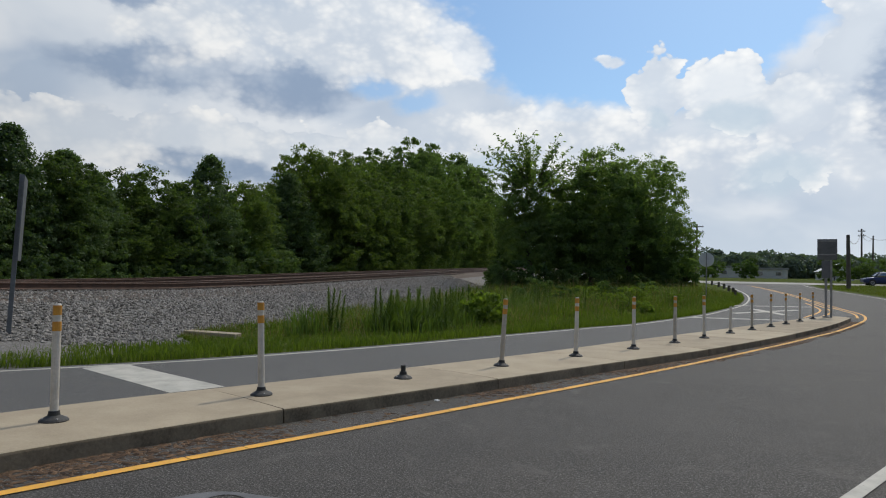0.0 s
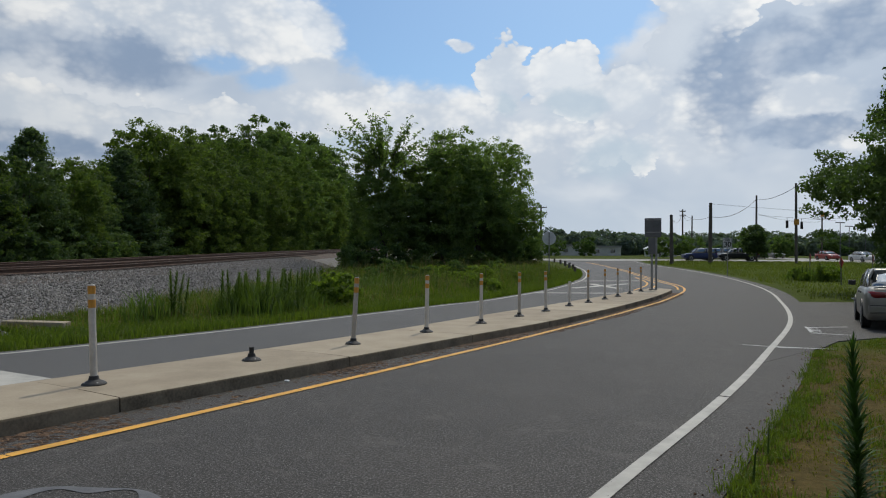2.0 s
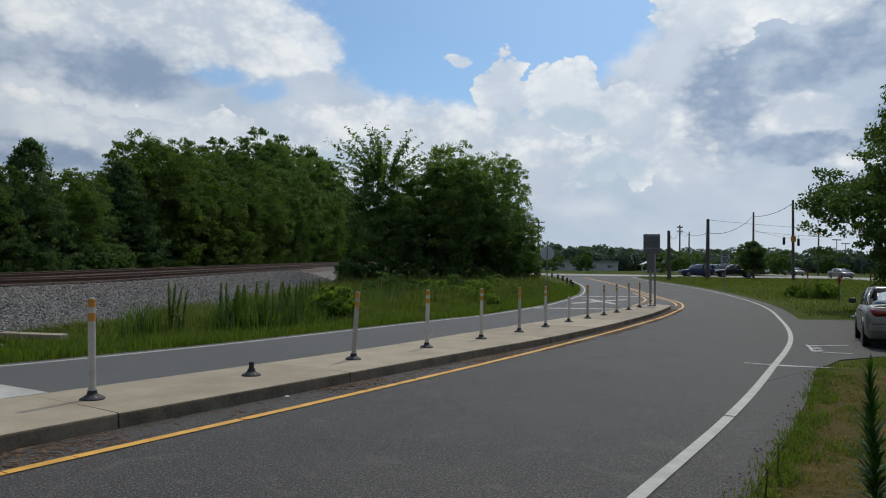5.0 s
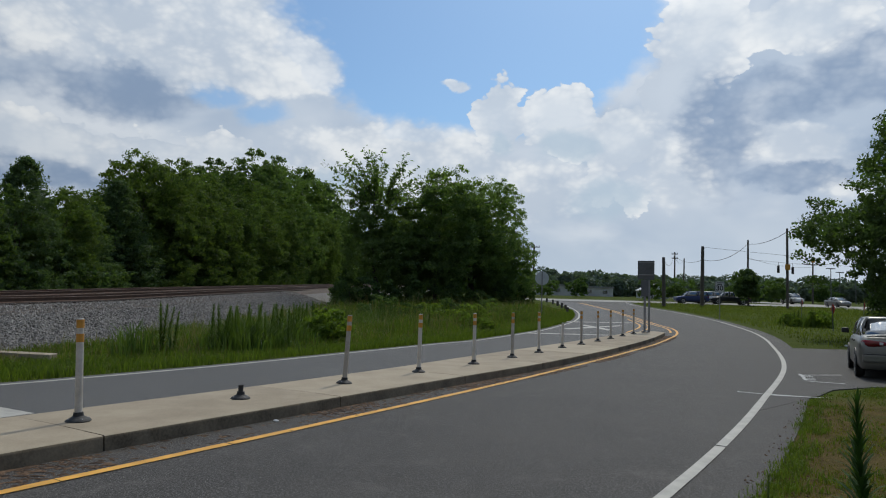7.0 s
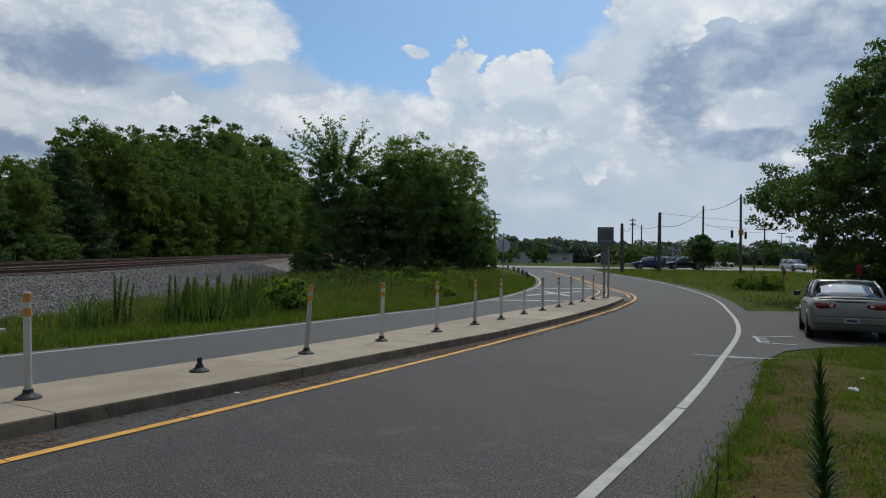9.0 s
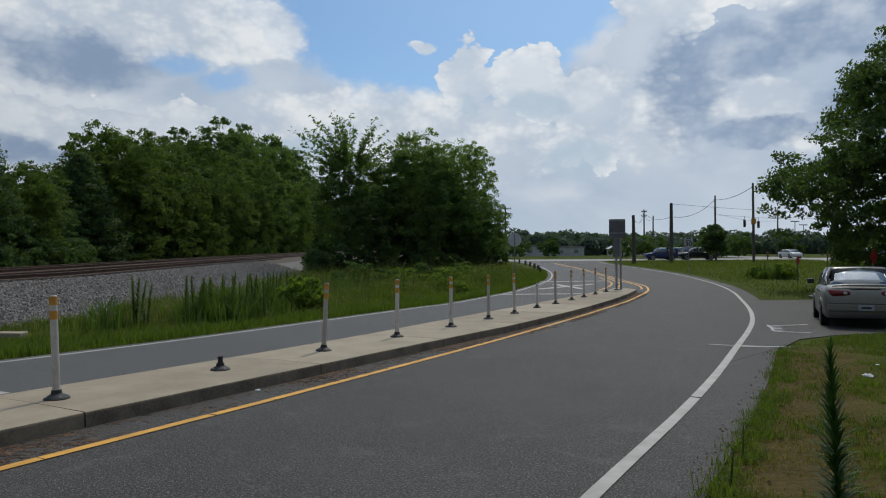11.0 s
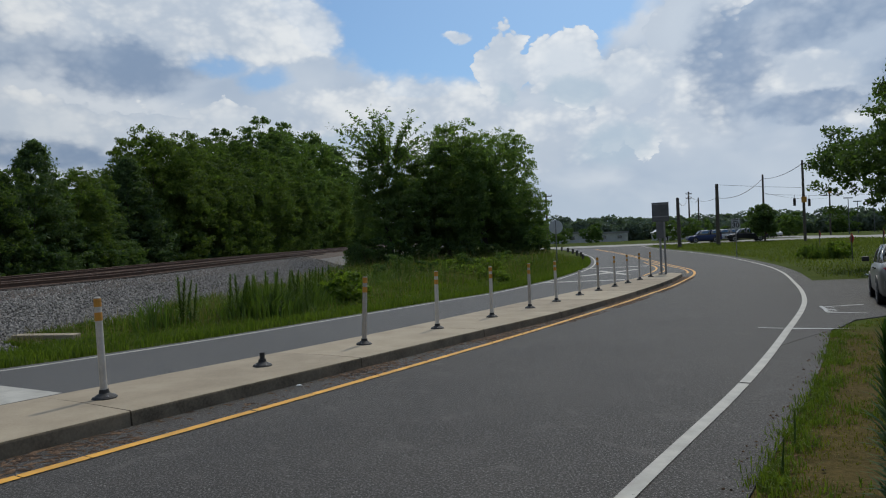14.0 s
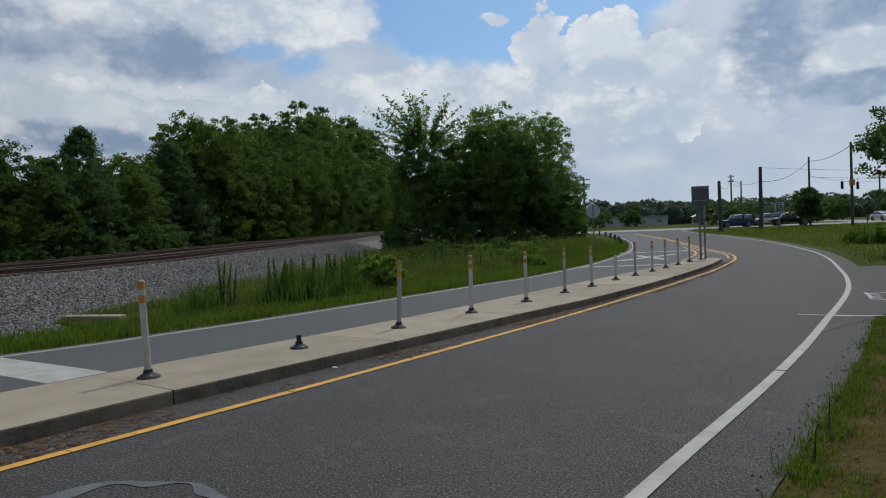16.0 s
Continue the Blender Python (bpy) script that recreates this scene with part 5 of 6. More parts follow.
def vehicle(name, label, shape, paint, group=""):
    """A car, nose along +x: lofted body with wheel arches, cabin with panes, lamps, wheels."""
    t = new(name)
    tagged(t, label, "car", group)
    body, belt, roof = shape["body"], shape["belt"], shape["roof"]
    bm = bmesh.new()
    rings = []
    for x, foot, waist, half in body:
        h = waist - foot
        ring = [(x, -half * 0.9, foot), (x, -half * 0.985, foot + 0.12 * h), (x, -half, foot + 0.42 * h), (x, -half * 0.985, foot + 0.72 * h), (x, -half * 0.95, foot + 0.9 * h), (x, -half * 0.86, waist - 0.012), (x, -half * 0.5, waist + 0.012), (x, 0, waist + 0.02)]
        rings.append(ring + [(px, -py, pz) for px, py, pz in ring[::-1] if py != 0])
    loft(bm, rings)
    shell = part("body", bm, paint, t, smooth=True)
    r = shape["wheel"]
    half = shape["width"] / 2
    for ax in shape["axles"]:
        for s in (-1, 1):
            bm = bmesh.new()
            turned(bm, [(0.02, 0.0), (r * 1.16, 0.0), (r * 1.16, 0.02), (0.02, 0.021)], 28)
            arch = part("wheel_arch", bm, TRIM, t)
            arch.matrix_basis = pose(ax, s * (half - 0.012), r + 0.02, -90 * s, 0, 0)
            wheel(t, ax, s * (half - 0.085), r)
    # cabin: roof, pillars and panes
    rear_foot, rear_head, front_head, front_foot = shape["cabin"]
    hb, hr = half * 0.88, half * 0.73
    bm = bmesh.new()
    rings = []
    for x, drop, k in ((rear_head - 0.06, 0.035, 0.93), (rear_head + 0.12, 0.008, 1.0), ((rear_head + front_head) / 2, 0.0, 1.02), (front_head - 0.1, 0.012, 1.0), (front_head + 0.08, 0.04, 0.94)):
        z, w = roof - drop, hr * k
        rings.append([(x, -w, z - 0.06), (x, -w * 1.0, z - 0.035), (x, -w * 0.85, z - 0.008), (x, 0, z), (x, w * 0.85, z - 0.008), (x, w, z - 0.035), (x, w, z - 0.06)])
    loft(bm, rings)
    part("roof", bm, paint, t, smooth=True)
    mids = [(rear_head + front_head) / 2 - 0.05]
    for s in (-1, 1):
        for fx, hx, w in ((rear_foot, rear_head, 0.042), (front_foot, front_head, 0.032)):
            bm = bmesh.new()
            tube(bm, [(fx, s * hb * 0.97, belt - 0.03), ((fx + hx) / 2, s * (hb + hr) / 2 * 1.0, (belt + roof) / 2 + 0.02), (hx, s * hr * 0.97, roof - 0.045)], [w, w * 0.9, w * 0.8], 10)
            part("pillar", bm, paint, t, smooth=True)
        for m in mids:
            bm = bmesh.new()
            tube(bm, [(m + 0.04, s * hb, belt - 0.02), (m, s * hr * 0.99, roof - 0.05)], [0.035, 0.03], 6)
            part("pillar", bm, paint, t)
    zb, zr = belt - 0.01, roof - 0.05
    panel("rear_window", [(rear_foot - 0.015, hb * 0.91, zb), (rear_foot - 0.015, -hb * 0.91, zb), (rear_head - 0.015, -hr * 0.9, zr), (rear_head - 0.015, hr * 0.9, zr)], CAR_GLASS, t, label="dark rear window reflecting the sky")
    panel("windscreen", [(front_foot, -hb * 0.93, zb), (front_foot, hb * 0.93, zb), (front_head, hr * 0.92, zr), (front_head, -hr * 0.92, zr)], CAR_GLASS, t)
    for s in (-1, 1):
        for x0, x1, u0, u1 in ((rear_foot + 0.1, mids[0], rear_head + 0.02, mids[0] - 0.02), (mids[0] + 0.06, front_foot - 0.1, mids[0] + 0.04, front_head)):
            q = [(x0, s * hb * 0.985, zb), (x1, s * hb * 0.985, zb), (u1, s * hr * 0.985, zr), (u0, s * hr * 0.985, zr)]
            panel("side_window", q if s < 0 else [q[1], q[0], q[3], q[2]], CAR_GLASS, t)
        bm = bmesh.new()
        box(bm, front_foot - 0.28, front_foot - 0.16, min(s * half, s * (half + 0.17)), max(s * half, s * (half + 0.17)), belt - 0.02, belt + 0.11, 0.025)
        part("wing_mirror", bm, TRIM, t)
        for hx in ((rear_head + 0.25), (mids[0] + 0.2)):
            bm = bmesh.new()
            box(bm, hx - 0.08, hx + 0.08, s * half * 0.985 - 0.02, s * half * 0.985 + 0.02, belt - 0.16, belt - 0.125, 0.008)
            part("door_handle", bm, TRIM, t)
    # tail: lamps, bumper, plate, lid seam, exhaust
    tail, tz = body[0][0], body[2][2]
    hw = body[1][3]
    for s in (-1, 1):
        inner, outer = s * hw * 0.40, s * hw * 1.0
        rings = []
        for f, h0, h1, back in ((0.0, -0.19, -0.135, 0.0), (0.15, -0.215, -0.115, -0.004), (0.6, -0.235, -0.095, 0.0), (0.88, -0.235, -0.09, 0.03), (1.0, -0.22, -0.095, 0.11), (1.06, -0.2, -0.11, 0.27)):
            y = inner + (outer - inner) * f
            rings.append([(tail + back, y, tz + h0), (tail + back - 0.008, y, tz + (h0 + h1) / 2), (tail + back + 0.01, y, tz + h1), (tail + back + 0.09, y - s * 0.04, tz + h1), (tail + back + 0.09, y - s * 0.04, tz + h0)])
        bm = bmesh.new()
        lamp = part("tail_lamp", loft(bm, rings), TAIL_RED, t, "red tail lamp wrapping round the corner", smooth=True)
        bm = bmesh.new()
        y2, y3 = sorted((s * hw * 0.47, s * hw * 0.57))
        box(bm, tail - 0.014, tail + 0.05, y2, y3, tz - 0.195, tz - 0.135, 0.014)
        part("reverse_lamp", bm, CLEAR_LENS, lamp)
        bm = bmesh.new()
        nose = body[-1][0]
        y0, y1 = sorted((s * hw * 0.5, s * hw * 0.92))
        box(bm, nose - 0.2, nose - 0.015, y0, y1, body[-2][2] - 0.06, body[-2][2] + 0.06, 0.03)
        part("headlamp", bm, CLEAR_LENS, t, "clear headlamp")
    bm = bmesh.new()
    box(bm, tail - 0.045, tail + 0.2, -hw * 0.99, hw * 0.99, body[1][1] + 0.14, body[1][1] + 0.335, 0.045)
    part("bumper", bm, paint, t)
    bm = bmesh.new()
    box(bm, tail - 0.049, tail - 0.03, -hw * 0.97, hw * 0.97, body[1][1] + 0.315, body[1][1] + 0.33, 0.004)
    part("bumper_seam", bm, TRIM, t)
    bm = bmesh.new()
    box(bm, tail - 0.057, tail - 0.04, -0.155, 0.155, body[1][1] + 0.17, body[1][1] + 0.30, 0.006)
    plate = part("number_plate", bm, PLATE, t, "pale number plate")
    bm = bmesh.new()
    box(bm, tail - 0.06, tail - 0.0565, -0.1, 0.1, body[1][1] + 0.215, body[1][1] + 0.255)
    part("plate_marks", bm, TRIM, plate)
    bm = bmesh.new()
    lip = [(tail + 0.06 + 0.05 * abs(f) ** 3, f * hw * 0.86, tz + 0.012 - 0.03 * abs(f) ** 4) for f in (-1, -0.8, -0.5, 0, 0.5, 0.8, 1)]
    tube(bm, lip, [0.012, 0.022, 0.026, 0.027, 0.026, 0.022, 0.012], 8)
    part("lid_lip", bm, paint, t, smooth=True)
    bm = bmesh.new()
    box(bm, tail + 0.02, tail + 0.05, -hw * 0.38, hw * 0.38, tz - 0.075, tz - 0.062, 0.004)
    part("lid_seam", bm, TRIM, t)
    bm = bmesh.new()
    tube(bm, [(tail + 0.3, -0.42, 0.23), (tail + 0.02, -0.42, 0.22)], [0.026, 0.026], 10)
    part("exhaust", bm, GALVANISED, t)
    bm = bmesh.new()
    box(bm, tail + 0.25, body[-1][0] - 0.3, -half * 0.8, half * 0.8, 0.2, 0.34, 0.04)
    part("underbody", bm, TRIM, t)
    return t


parked = vehicle("parked_car", "silver four-door saloon parked on the driveway", SEDAN, SILVER)
parked.matrix_basis = pose(11.28, 16.95, 0.006, 0, 0, 62.0)


# ---- signs and markers ----
RED_SIGN = two_scale("red_reflector", (0.30, 0.012, 0.012), (0.45, 0.025, 0.02), 6.0, 50.0, 0.5)
WHITE_SIGN = two_scale("white_sign_face", (0.50, 0.51, 0.52), (0.62, 0.63, 0.63), 4.0, 40.0, 0.5)
BLACK_SIGN = two_scale("black_sign_ink", (0.012, 0.012, 0.012), (0.03, 0.03, 0.03), 4.0, 40.0, 0.5)


def sign_post(parent, height, r=0.03):
    bm = bmesh.new()
    # a U-channel post
    box(bm, -r, r, -0.006, 0.006, -0.3, height)
    box(bm, -r, -r + 0.008, -0.006, r, -0.3, height)
    box(bm, r - 0.008, r, -0.006, r, -0.3, height)
    return part("post", bm, GALVANISED, parent)


def bolts(parent, spots, y):
    for x, z in spots:
        bm = bmesh.new()
        turned(bm, [(0.014, 0), (0.014, 0.012), (0.008, 0.016)], 6)
        b = part("bolt", bm, GALVANISED, parent)
        b.matrix_basis = pose(x, y, z, 90, 0, 0)


def median_sign():
    t = new("keep_right_sign")
    tagged(t, "dark backlit rectangular sign board on a steel post", "road sign")
    bm = bmesh.new()
    box(bm, -0.05, 0.05, -0.05, 0.05, -0.02, 3.2, 0.01)
    part("post", bm, GALVANISED, t)
    bm = bmesh.new()
    box(bm, 0.15, 0.24, -0.045, 0.045, -0.02, 3.1, 0.01)
    part("post", bm, GALVANISED, t)
    bm = bmesh.new()
    box(bm, -0.14, 0.14, -0.14, 0.14, -0.005, 0.06, 0.012)
    part("base_plate", bm, GALVANISED, t)
    bm = bmesh.new()
    box(bm, -0.32, 0.42, -0.075, -0.06, 2.42, 3.3, 0.02)
    board = part("board", bm, SIGN_BACK, t, "dull grey sign board")
    for z in (2.65, 3.22):
        bm = bmesh.new()
        box(bm, -0.28, 0.38, -0.092, -0.075, z - 0.025, z + 0.025, 0.004)
        part("stiffener", bm, GALVANISED, board)
    bm = bmesh.new()
    box(bm, -0.16, 0.16, -0.072, -0.06, 1.65, 2.4, 0.005)
    part("marker_board", bm, SIGN_BACK, t, "narrow grey marker board")
    t.matrix_basis = pose(9.76, 31.9, on_median(0, 31.9), 0, 0, -17)


def round_sign():
    t = new("round_sign")
    tagged(t, "grey back of a round warning sign standing in grass", "road sign")
    sign_post(t, 3.1, 0.035)
    bm = bmesh.new()
    turned(bm, [(0.44, -0.005), (0.455, 0.0), (0.44, 0.006)], 40)
    d = part("disc", bm, WHITE_SIGN, t, "round grey-white metal disc")
    d.matrix_basis = pose(0, 0.045, 2.68, 90, 0, 0)
    bolts(t, [(0, 2.45), (0, 2.95)], -0.004)
    t.matrix_basis = pose(7.2, 46.0, float(rise(46)) - 0.03, 0, 0, -10)


def speed_sign():
    t = new("speed_limit_sign")
    tagged(t, "white rectangular speed limit sign with black figures", "road sign")
    sign_post(t, 2.75)
    bm = bmesh.new()
    box(bm, -0.305, 0.305, -0.024, -0.012, 2.05, 2.81, 0.006)
    face = part("board", bm, WHITE_SIGN, t)
    for z, w in ((2.72, 0.4), (2.60, 0.34)):
        bm = bmesh.new()
        box(bm, -w / 2, w / 2, -0.029, -0.0245, z - 0.03, z + 0.03)
        part("lettering", bm, BLACK_SIGN, face)
    bm = bmesh.new()
    for x0, x1, z0, z1 in ((-0.28, 0.28, 2.075, 2.087), (-0.28, 0.28, 2.773, 2.785), (-0.28, -0.268, 2.087, 2.773), (0.268, 0.28, 2.087, 2.773)):
        box(bm, x0, x1, -0.0285, -0.0245, z0, z1)
    part("border", bm, BLACK_SIGN, face)
    cu = bpy.data.curves.new("figures", "FONT")
    cu.body, cu.size, cu.align_x, cu.align_y, cu.extrude, cu.offset = "30", 0.5, "CENTER", "CENTER", 0.003, 0.012
    ob = new("figures", cu)
    ob.data.materials.append(BLACK_SIGN)
    ob.parent = face
    ob.matrix_basis = pose(0, -0.029, 2.33, 90, 0, 0)
    t.matrix_basis = pose(20.75, 50.0, float(rise(50)) - 0.03, 0, 0, -22)


def diamond_marker(x, y, top, turn):
    t = new("end_marker")
    tagged(t, "red diamond marker on a thin steel post", "road marker", "red markers in the field")
    sign_post(t, top - 0.15)
    bm = bmesh.new()
    pts = [(0, -0.32), (0.3, 0), (0, 0.32), (-0.3, 0)]
    a = [bm.verts.new((px, -0.02, top - 0.3 + pz)) for px, pz in pts]
    b = [bm.verts.new((px, -0.012, top - 0.3 + pz)) for px, pz in pts]
    bm.faces.new(a)
    bm.faces.new(b[::-1])
    for k in range(4):
        bm.faces.new((a[k], b[k], b[(k + 1) % 4], a[(k + 1) % 4]))
    bmesh.ops.recalc_face_normals(bm, faces=bm.faces)
    face = part("diamond", bm, RED_SIGN, t, "red diamond plate")
    bolts(face, [(0, top - 0.2), (0, top - 0.4)], -0.02)
    t.matrix_basis = pose(x, y, float(rise(y)) - 0.03, 0, 2, turn)


median_sign()
round_sign()
speed_sign()
diamond_marker(18.35, 26.4, 2.0, 28)
diamond_marker(22.4, 29.3, 1.95, 48)
diamond_marker(24.3, 38.8, 1.9, 66)
diamond_marker(23.4, 40.3, 1.62, 84)
diamond_marker(26.9, 50.3, 1.75, 76)



def crossing_post():
    """The post by the far lane that carries a board seen on edge."""
    t = new("sign_on_edge")
    tagged(t, "dark steel post with a tall board seen on edge", "road sign")
    bm = bmesh.new()
    box(bm, -0.04, 0.04, -0.03, 0.03, -0.3, 3.4, 0.006)
    part("post", bm, SIGN_BACK, t)
    bm = bmesh.new()
    box(bm, 0.05, 0.075, -0.45, 0.45, 1.75, 3.35, 0.008)
    part("board", bm, SIGN_BACK, t, "tall sign board")
    t.matrix_basis = pose(-10.74, 11.1, -0.04, 0, 2.0, 40)


crossing_post()
bm = bmesh.new()
box(bm, -0.68, 0.68, -0.14, 0.14, -0.08, 0.2, 0.02)
block = tagged(part("concrete_block", bm, CONCRETE), "weathered pale concrete block at the foot of the ballast", "concrete block")
block.matrix_basis = pose(-8.5, 14.55, 0.0, 2, 1, -4)


# ---- paint on the road ----
bar("crossing_line", [(4.2, 31.2), (4.35, 31.7), (8.05, 31.7), (7.9, 31.2)], WHITE, "white line across the lane before the crossing")
bar("crossing_line", [(7.9, 42.3), (8.1, 42.8), (12.5, 43.4), (12.4, 42.9)], WHITE, "white line across the lane before the crossing")
bar("crossing_cross", [(6.6, 35.7), (6.95, 35.4), (11.0, 39.7), (10.7, 40.0)], WHITE, "one arm of a white painted cross on the lane")
bar("crossing_cross", [(8.3, 39.6), (8.75, 39.65), (9.3, 35.35), (8.9, 35.25)], WHITE, "one arm of a white painted cross on the lane", 0.012)
PALE_SEAL = two_scale("pale_crack_sealer", (0.055, 0.055, 0.057), (0.125, 0.125, 0.128), 5.0, 60.0, 0.55)


def seal_ring():
    """A ragged ring of pale sealer on the near lane."""
    a = np.linspace(0, 2 * math.pi, 90)
    cx, cy = -2.27, 3.86
    wob = 0.03 * np.sin(3 * a + 1) + 0.02 * np.sin(7 * a)
    wid = 0.06 + 0.03 * np.sin(2 * a + 2.2) + 0.02 * np.sin(9 * a)
    o, i = 0.74 + wob, 0.74 + wob - 2 * wid
    left = np.stack([cx + o * np.cos(a) * 1.02, cy + o * np.sin(a)], 1)
    right = np.stack([cx + i * np.cos(a) * 1.02, cy + i * np.sin(a)], 1)
    tagged(strip("sealer_ring", left, right, 0.005, PALE_SEAL), "ragged pale ring of sealer on the asphalt", "road marking", kind="structure")


seal_ring()
bar("paint_stroke", [(5.55, 12.62), (5.57, 12.68), (5.95, 12.42), (5.92, 12.36)], DIM_WHITE, "faded stroke of survey paint")
bar("paint_stroke", [(6.02, 12.42), (6.02, 12.22), (6.98, 12.02)], DIM_WHITE, "faded arrow of survey paint")
bar("paint_stroke", [(8.55, 15.95), (8.57, 16.03), (9.6, 16.27), (9.6, 16.18)], DIM_WHITE, "faded stroke of survey paint")
bar("paint_stroke", [(7.95, 14.72), (7.96, 14.8), (8.6, 14.42), (8.58, 14.34)], DIM_WHITE, "faded stroke of survey paint")
for k, (dx, dy) in enumerate(((0.0, 0.0), (0.16, 0.34), (0.3, 0.66), (0.42, 0.98))):
    bx, by = 8.0 + dx, 14.9 + dy
    bar("paint_stroke", [(bx, by), (bx + 0.03, by + 0.09), (bx + 0.34, by + 0.16), (bx + 0.3, by + 0.05)], DIM_WHITE, "faded stroke of survey paint")
    bar("paint_stroke", [(bx + 0.02, by), (bx + 0.1, by), (bx + 0.2, by + 0.3), (bx + 0.13, by + 0.31)], DIM_WHITE, "faded stroke of survey paint", 0.012)


# ---- grit and litter ----
def scatter_bits(name, xy, lift, size, mat, label, seed, flat=0.35, long=1.0):
    """Small flat chips lying about."""
    rng = np.random.default_rng(seed)
    n = len(xy)
    unit = np.array([(1, 0, 0), (-1, 0, 0), (0, 1, 0), (0, -1, 0), (0, 0, 1), (0, 0, -1)], float) * np.array([long, 1, flat])
    tri = np.array([(0, 2, 4), (2, 1, 4), (1, 3, 4), (3, 0, 4), (2, 0, 5), (1, 2, 5), (3, 1, 5), (0, 3, 5)])
    s = size * (0.4 + 1.2 * rng.random(n) ** 2)
    a = rng.random(n) * 6.283
    u = unit[None] * s[:, None, None] * (0.7 + 0.6 * rng.random((n, 6, 1)))
    ca, sa = np.cos(a)[:, None], np.sin(a)[:, None]
    u = np.stack([u[..., 0] * ca - u[..., 1] * sa, u[..., 0] * sa + u[..., 1] * ca, u[..., 2]], 2)
    c = np.stack([xy[:, 0], xy[:, 1], rise(xy[:, 1]) + lift + s * flat * 0.4], 1)
    tagged(new(name, fast_mesh(name, (c[:, None] + u).reshape(-1, 3), (tri[None] + 6 * np.arange(n)[:, None, None]).reshape(-1, 3), mat)), label, "debris", kind="stuff")


DEBRIS = stone_material("dead_leaf_grit", (0.022, 0.012, 0.007), (0.15, 0.09, 0.05))
gutter = even(CURB_NEAR, 400)
rngd = np.random.default_rng(81)
spots = between(shifted(gutter, 0.03), shifted(gutter, 0.55), 22000, 82, 1.7)
clump = lumpy(spots, 0.75, 5.5)
spots = spots[rngd.random(len(spots)) < np.clip((clump - 0.36) * 2.6, 0.04, 1.0)]
scatter_bits("gutter_debris", spots, 0.0, 0.02, DEBRIS, "brown dead leaves, twigs and grit along the kerb", 83, 0.3, 2.2)
crumbs = between(shifted(WHITE_RIGHT, 0.45), shifted(WHITE_RIGHT, 1.0), 3600, 84, 1.3)
crumbs = crumbs[(crumbs[:, 1] > 2) & (crumbs[:, 1] < 12.5)]
scatter_bits("edge_gravel", crumbs, 0.0, 0.011, DEBRIS, "loose asphalt crumbs and gravel at the road's edge", 85, 0.6)
soil_bits = np.stack([2 + 9 * rngd.random(2600), 3 + 9 * rngd.random(2600)], 1)
soil_bits = soil_bits[soil_bits[:, 0] > np.interp(soil_bits[:, 1], WHITE_RIGHT[:, 1], WHITE_RIGHT[:, 0]) + 0.9]
scatter_bits("shoulder_twigs", soil_bits, -0.035, 0.012, DEBRIS, "twigs, dead leaves and pebbles on sandy soil", 86, 0.35, 2.8)
top_bits = between(shifted(gutter, -0.3), shifted(gutter, -1.4), 60, 87)
scatter_bits("median_grit", top_bits, 0.152, 0.008, DEBRIS, "specks of grit on the concrete", 88, 0.5)
LITTER = two_scale("white_paper", (0.55, 0.55, 0.54), (0.72, 0.72, 0.7), 20.0, 60.0, 0.8)


def litter(x, y, size, turn, seed):
    rng = random.Random(seed)
    bm = bmesh.new()
    bmesh.ops.create_icosphere(bm, subdivisions=2, radius=size)
    for v in bm.verts:
        v.co = Vector((v.co.x * rng.uniform(0.8, 1.4), v.co.y * rng.uniform(0.6, 1.0), v.co.z * 0.45 * rng.uniform(0.6, 1.2)))
    ob = tagged(part("litter", bm, LITTER), "crumpled white paper lying in the grass", "litter")
    ob.matrix_basis = pose(x, y, float(rise(y)) + 0.01, 8, 4, turn)


litter(6.12, 8.98, 0.075, 20, 1)
litter(17.0, 28.3, 0.13, 70, 2)
litter(-1.9, 8.62, 0.03, 10, 3)
litter(6.9, 9.9, 0.03, 110, 4)


def guard_post(x, y, turn):
    bm = bmesh.new()
    box(bm, -0.09, 0.09, -0.09, 0.09, -0.2, 0.5, 0.02)
    ob = tagged(part("guard_post", bm, POLE_WOOD), "short dark wooden post at the grass edge", "post", "posts along the far verge")
    ob.matrix_basis = pose(x, y, float(rise(y)) - 0.02, 0, 1.5, turn)


for k, q in enumerate(even(shifted(WHITE_LEFT, -0.9)[(WHITE_LEFT[:, 1] > 54) & (WHITE_LEFT[:, 1] < 84)], 6)):
    guard_post(q[0], q[1], 13 * k)


